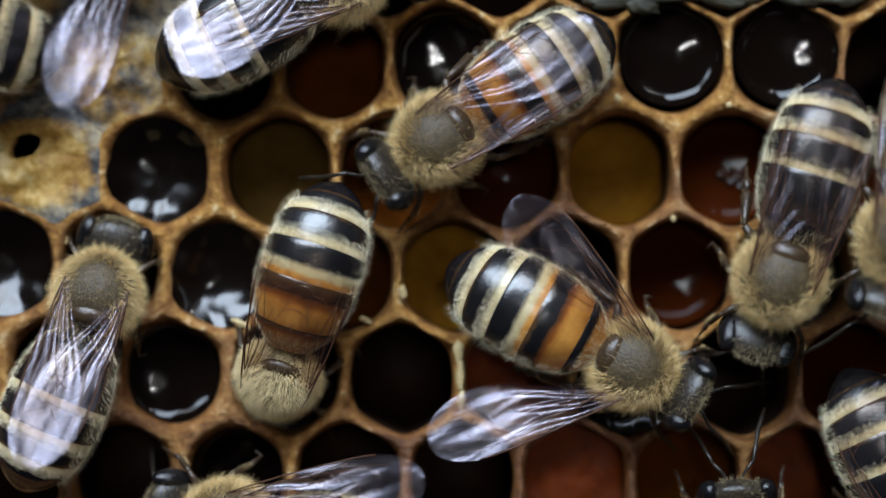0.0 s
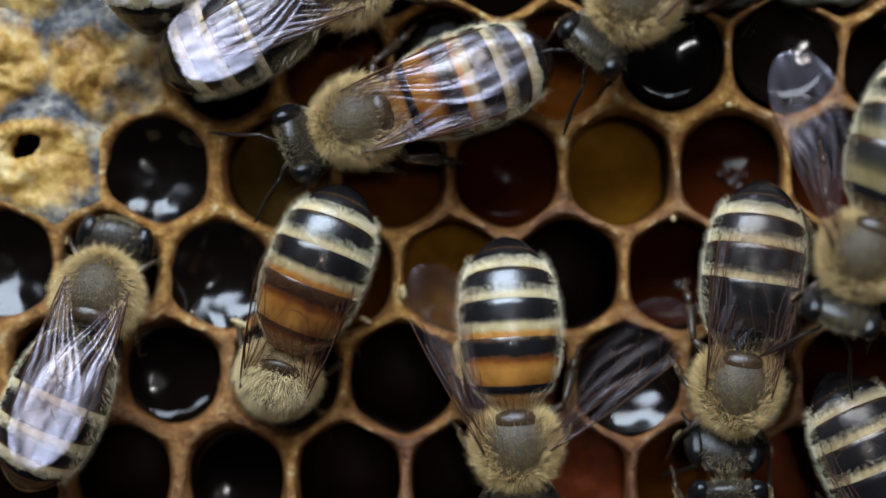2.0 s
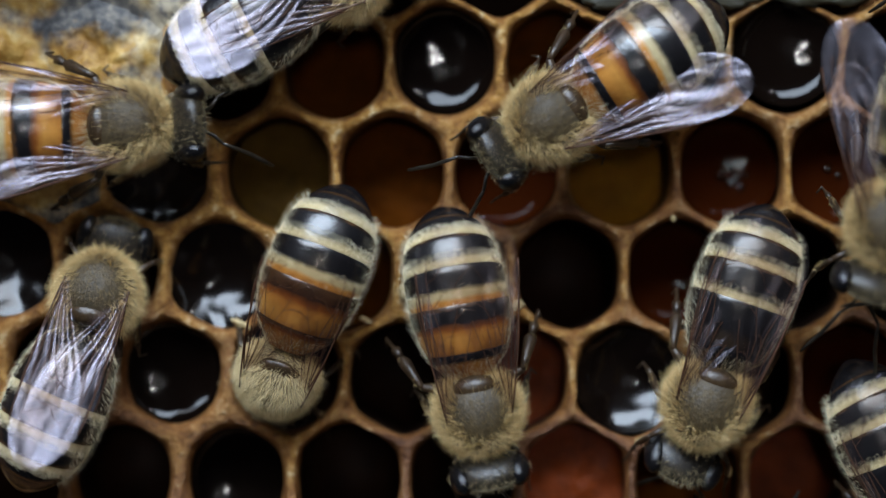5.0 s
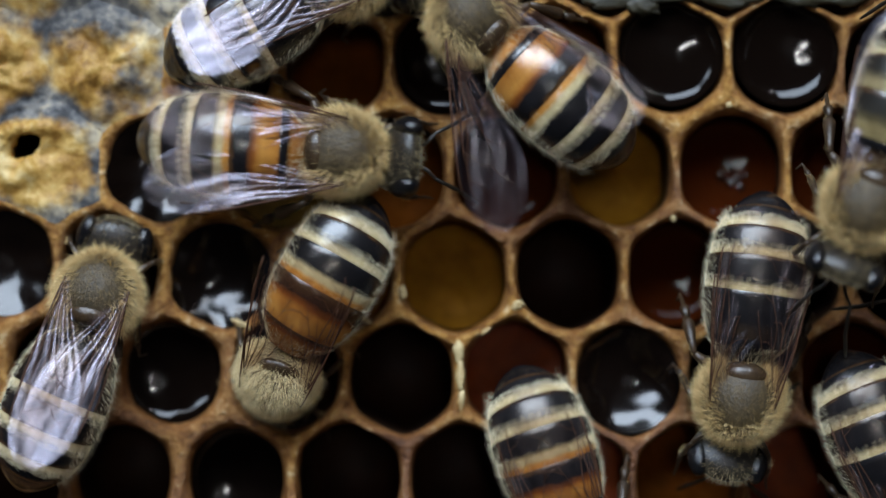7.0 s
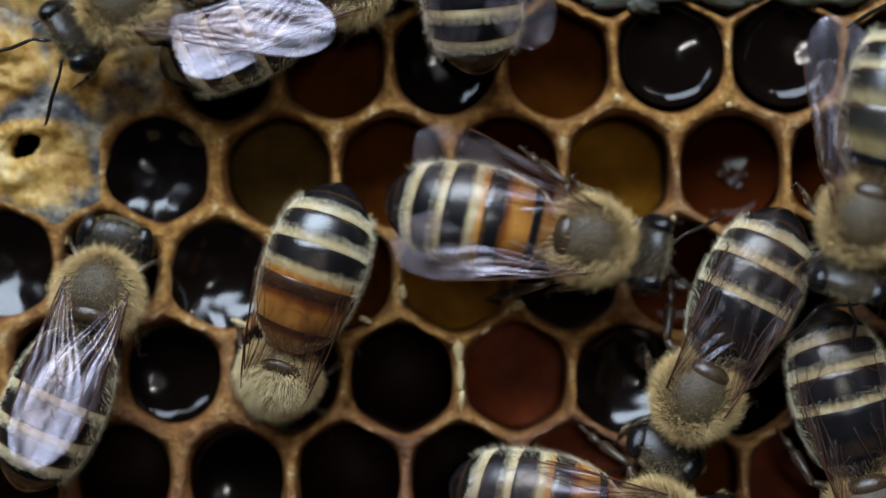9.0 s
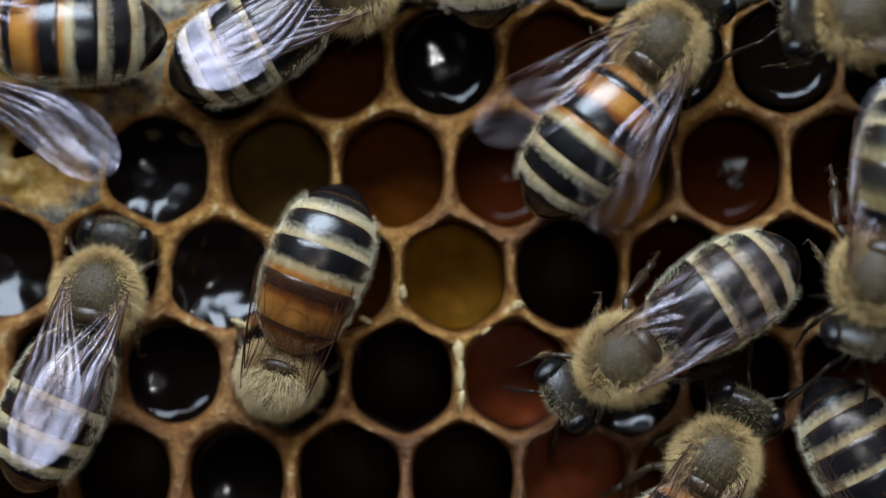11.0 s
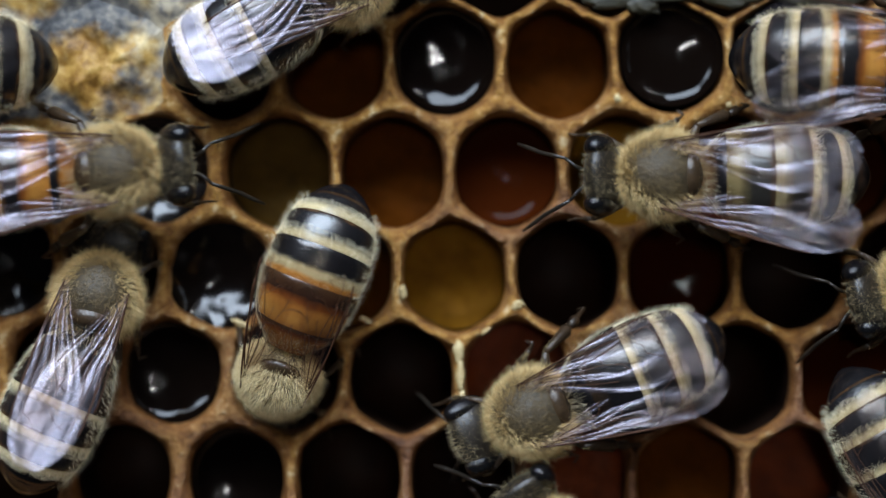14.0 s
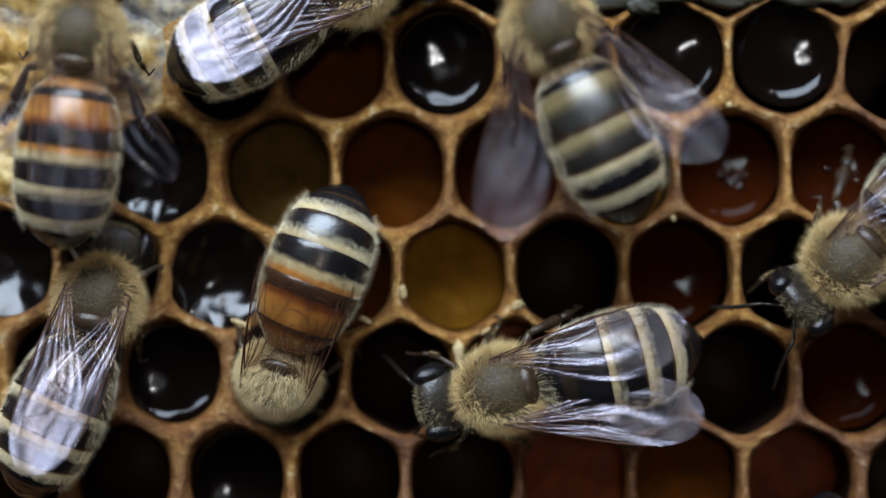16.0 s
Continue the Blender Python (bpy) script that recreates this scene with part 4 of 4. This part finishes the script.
    facing_bee_way = [(0, 13.43, -13.89, 0, 0, 92), (0.5, 13.17, -13.89, 0, 0, 92), (1, 13.68, -13.63, 0, 0, 90), (1.5, 12.41, -13.89, 0, 0, 92), 
        (2, 12.92, -13.89, 0, 0, 90), (4, 13.17, -13.89, 0, 0, 90), (4.3, 13.68, -14.27, 0, 0, 90), (6, 14.19, -20.65, 0, 0, 90), 
        (16, 14.19, -20.65, 0, 0, 90)]
    late_bee_way = [(0, 24.66, 0.28, 0, 0, 215), (11, 23.38, -1.51, 0, 0, 200), (12, 21.85, -1.63, 0, 0, 195), (14.8, 21.6, -1.51, 0, 0, 195), 
        (15.5, 20.57, -1.25, 0, 0, 205), (16, 18.28, -0.61, 0, 0, 222)]
    leaving_bee_way = [(0, -9.93, -12.43, 0, 0, 168), (0.5, -10.06, -13.25, 0, 0, 170), (1, -10.31, -16.31, 0, 0, 190), (1.6, -11.33, -21.93, 0, 0, 200), 
        (16, -11.33, -21.93, 0, 0, 200)]
    upper_bee_way = [(0, -13.8, 15.77, 1.5, 0, 15), (0.5, -12.9, 17.71, 1.5, 0, 18), (1, -13.49, 20.48, 1.2, 0, 60), (1.5, -14.4, 20.14, 1, 0, 92), 
        (2, -13.64, 19.38, 1, 0, 92), (2.5, -16.01, 18.72, 1.2, 0, 60), (3, -15, 17.76, 1.2, 0, 55), (3.5, -18.16, 18.46, 1.2, 0, 55), 
        (4, -19.75, 22.44, 1.5, 0, 80), (16, -21.26, 26.22, 1.5, 0, 100)]
    crossing_bee_way = [(0, -30.6, 5.11, 0.5, 0, 5), (3.4, -23.99, 4.6, 0.5, 0, 3), (4, -20.13, 5.49, 0.5, 0, 4), (4.2, -18.78, 5.87, 0.5, 0, 2), 
        (5.2, -13.06, 5.49, 0.5, 0, 2), (6.3, -8.36, 5.03, 0.5, 0, 2), (6.5, -7.98, 4.85, 0.5, 0, 0), (7, -4.42, 4.35, 0.5, 0, -4), 
        (7.5, -2.13, 3.57, 0.8, 0, -9), (8, -0.3, 2.25, 1, 0, -21), (8.5, 3.44, -0.48, 1, 0, -29.7), (9, 6.75, 0.35, 0.6, 0, -12), 
        (9.2, 8.48, 2.26, 0.6, 0, 1), (10.2, 9.8, 6.37, 0.6, 0, 35), (11.3, 10.02, 9.77, 1, 0, 61), (11.5, 10.22, 9.51, 1, 0, 65), 
        (12, 11.03, 10.2, 1, 0, 61), (12.5, 13.75, 9.85, 1.5, 0, 34), (13, 16.78, 9.47, 1.5, 0, 21), (13.5, 19.3, 8.59, 1.5, 0, 8), 
        (14, 22.57, 8.29, 1.5, 0, -2), (14.5, 23.07, 8.29, 1.5, 0, -2), (15, 27.36, 7.58, 1.5, 0, -4), (16, 30.63, 7.08, 1.5, 0, -4)]
    turning_bee_way = [(0, 10.04, 18.78, 0.8, 0, 230), (1.5, 9.28, 14.47, 0.8, 0, 230), (2, 8.52, 11.18, 0.8, 0, 228), (2.5, 9.78, 9.78, 0.8, 0, 258), 
        (3, 8.57, 9.96, 0.8, 0, 238), (3.5, 9.28, 8.95, 0.8, 0, 268), (4, 10.04, 5.47, 0.8, 0, 264), (4.2, 8.26, 5.4, 0.8, 0, 246), 
        (5.2, 4.46, 5.86, 0.8, 0, 212), (6.3, 1.5, 7.07, 0.8, 0, 181), (6.5, 1.37, 8.34, 0.8, 0, 162), (7, 1.17, 10.42, 0.8, 0, 139), 
        (7.5, 2.38, 14.47, 0.8, 0, 112), (8, 1.8, 16.63, 0.8, 0, 101), (8.5, 1.37, 17.26, 0.8, 0, 95), (9, 0.91, 17.51, 0.8, 0, 94), 
        (9.2, 1.04, 18.02, 0.8, 0, 94), (11.3, 1.29, 19.54, 0.8, 0, 94), (11.5, 1.67, 19.42, 0.8, 0, 94), (12, 1.67, 22.58, 0.8, 0, 94), 
        (16, 1.67, 26.39, 0.8, 0, 94)]
    olive_bee_way = [(0, 25.48, 13.57, 2, 0, 190), (9.5, 24.22, 12.56, 2, 0, 190), (11.3, 17.64, 9.65, 2.4, 0, 182), (11.5, 17.39, 9.22, 2.4, 0, 183), 
        (12, 16.69, 7.82, 2.4, 0, 182), (12.5, 16.22, 5.48, 2.2, 0, 195), (13, 14.72, 1.98, 1.8, 0, 205), (13.5, 11.1, 2.51, 0.8, 0, 178), 
        (14, 9.78, 3.32, 0.8, 0, 180), (14.5, 7.5, 3.95, 0.8, 0, 170), (15, 4.84, 4.54, 0.8, 0, 161), (15.5, 4.06, 5.0, 1.2, 0, 156.5), 
        (16, 4.62, 9.92, 3.0, 0, 115)]
    entering_bee_way = [(0, -29.9, 2.8, 1.2, 0, 10), (11.5, -27.38, 2.3, 1.2, 0, 10), (12.5, -22.07, 2.3, 1.2, 0, 15), (13, -20.81, 3.18, 1.2, 0, 15), 
        (13.5, -17.48, 3.61, 1.2, 0, 22), (14, -14.62, 3.56, 1.2, 0, 5), (14.5, -10.3, 4.02, 1.2, 0, 8), (15, -14.4, 4.27, 2.2, 0, 42), 
        (15.5, -15.8, 7.96, 3.2, 0, 81), (16, -15.97, 9.5, 3.2, 0, 83)]
    backing_bee_way = [(0, -26.62, 11.01, 1.2, 0, 165), (0.5, -30.41, 11.9, 1.2, 0, 162), (1.3, -33.95, 14.93, 1.2, 0, 140), (3, -28.64, 26.29, 1.2, 0, 60), 
        (5, -14.75, 26.8, 1.2, 0, -20), (7, -6.67, 19.98, 1.2, 0, -100), (8, -9.19, 14.42, 1.2, 0, -152), (8.5, -12.22, 12.65, 1.2, 0, -150), 
        (9, -14.45, 11.01, 1.2, 0, -148), (9.2, -15.26, 10.84, 1.2, 0, -150), (10.2, -19.3, 10.13, 1.2, 0, -170), (11.3, -23.08, 9.5, 1.2, 0, -180), 
        (11.5, -23.59, 9.57, 1.2, 0, -180), (12, -23.97, 9.75, 1.2, 0, -180), (12.5, -23.84, 8.87, 1.2, 0, -178), (13, -24.22, 8.36, 1.2, 0, -178), 
        (13.5, -25.23, 9.24, 1.2, 0, -180), (14, -27.13, 8.36, 1.2, 0, -180), (14.5, -28.39, 6.47, 1.2, 0, -180), (15, -28.14, 6.59, 1.2, 0, -180), 
        (15.5, -32.43, 6.59, 1.2, 0, -180), (16, -33.69, 6.59, 1.2, 0, -180)]
    lower_bee_way = [(0, 16.75, -22.69, 0, 0, 268), (7, 16.75, -21.67, 0, 0, 268), (7.6, 16.75, -20.91, 0, 0, 268), (8.2, 16.36, -20.52, 0, 0, 268), 
        (9, 16.75, -21.42, 0, 0, 268), (12, 17.51, -21.93, 0, 0, 268), (13.6, 17.77, -21.29, 0, 0, 268), (14.5, 17.26, -20.86, 0, 0, 268), 
        (16, 17.31, -20.78, 0, 0, 268)]
    for bee, way in ((cell_bee, cell_bee_way), (dipping_bee, dipping_bee_way), (resting_bee, resting_bee_way)):
        go(bee, way)
    for phase, (bee, way) in enumerate(((roaming_bee, roaming_bee_way), (spread_bee, spread_bee_way), (dark_bee, dark_bee_way), (edge_bee, edge_bee_way),
                     (corner_bee, corner_bee_way), (facing_bee, facing_bee_way), (late_bee, late_bee_way), (leaving_bee, leaving_bee_way),
                     (upper_bee, upper_bee_way), (crossing_bee, crossing_bee_way), (turning_bee, turning_bee_way),
                     (olive_bee, olive_bee_way), (entering_bee, entering_bee_way), (backing_bee, backing_bee_way), (lower_bee, lower_bee_way))):
        go(bee, way)
        stride(bee, way)
        feel(bee, phase)
    swing(dipping_bee, [(0, 0, -36), (0.5, -1, -35), (1, -4, -34), (2, -4, -34), (3, -3, -36), (4.2, -3, -36), (6.3, -4, -35), (6.5, -6, -34), (7, -14, -33),
                        (7.5, -14, -31), (8, -9, -31), (8.5, -5, -32), (9, -2, -35), (11.3, -4, -36), (16, -4, -36)])
    swing(cell_bee, [(0, -11, -11), (16, -11, -11)])
    flap(spread_bee, [(0, 26, 50), (0.5, 26, 50), (1, 25, 34), (1.5, 54, 29), (2, 56, 25), (2.5, 20, 16), (3, 6, 6), (16, 4, 4)])
    flap(dark_bee, [(0, 3, 3, 0, 10, -4), (4.2, 3, 3, 0, 10, -4), (6.3, 11, 2, 0, 8, -4), (7, 6, 3, 0, 10, -4), (9.2, 3, 3, 0, 10, -4), (11.3, 3, 3, 0, 10, -2), (13.5, 4, 4, 0, 8, 0),
                    (14, 10, 6, 0, -4, 5), (14.5, 17, 10, 0, -10, 6), (15, 18, 9, 0, -10, 6), (15.5, 20, 8, 0, -10, 6), (16, 20, 7, 0, -10, 6)])
    flap(olive_bee, [(0, 4, 4, 0, 8, -4), (13, 4, 4, 0, 8, -4), (13.5, 6, 4, 0, 2, 2), (14, 16, 6, 0, -8, 4), (14.5, 24, 8, 0, -11, 4), (15, 26, 14, 0, -10, 4), (15.5, 28, 15, 0, -8, 4), (16, 40, 28, 0, 4, 4)])
    flap(crossing_bee, [(0, 13, 14, 0, 0, -6), (6.5, 13, 15, 0, 0, -6), (7, 8, 14, 0, 0, -6), (7.5, 4, 2, 0, 0, -2), (8, 20, 12, 0, -2, -4), (8.5, 12, 8, 0, -2, -4), (9, 18, 13, 0, 0, -5),
                        (9.2, 20, 20, 0, 0, -6), (11.3, 27, 17, 0, -6, 10), (12, 27, 16, 0, -6, 10), (12.5, 18, 12, 0, -4, 4), (13, 8, 14, 0, 0, -4), (16, 8, 14, 0, 0, -4)])
    flap(turning_bee, [(0, 6, 6), (4.2, 12, 4), (6.3, 34, 20), (6.5, 32, 18), (7, 42, 10), (7.5, 37, 10), (8.2, 8, 17), (16, 6, 17)])
    flap(roaming_bee, [(0, 3, 3), (3, 3, 3), (4, 12, 8), (4.2, 16, 0), (6.3, 3, 3), (11.3, 4, 4), (14.5, 8, 16), (16, 8, 16)])
    flap(entering_bee, [(0, 4, 8), (14, 4, 8), (14.5, 4, 20, 30), (15, 2, 14, 28), (15.5, -3, 6, 34), (16, -3, 6, 32)])
    flap(upper_bee, [(0, 6, 64), (0.5, 6, 64), (1, 6, 20), (1.5, 6, 8), (2, 6, 8), (2.5, 6, 32), (3.5, 6, 32), (4, 6, 20), (16, 6, 10)])
    flap(edge_bee, [(0, 4, 8), (0.3, 4, 22), (0.6, 4, 42), (4.2, 4, 42), (6.3, 4, 10), (7, 4, 10), (7.5, 4, 22), (8, 4, 38), (8.6, 4, 38), (9.2, 4, 18), (11.3, 4, 10), (16, 4, 10)])
    flap(leaving_bee, [(0, 4, 26), (0.3, 4, 29), (0.5, 4, 35), (0.7, 4, 46), (1, 4, 30), (16, 4, 20)])


motions()
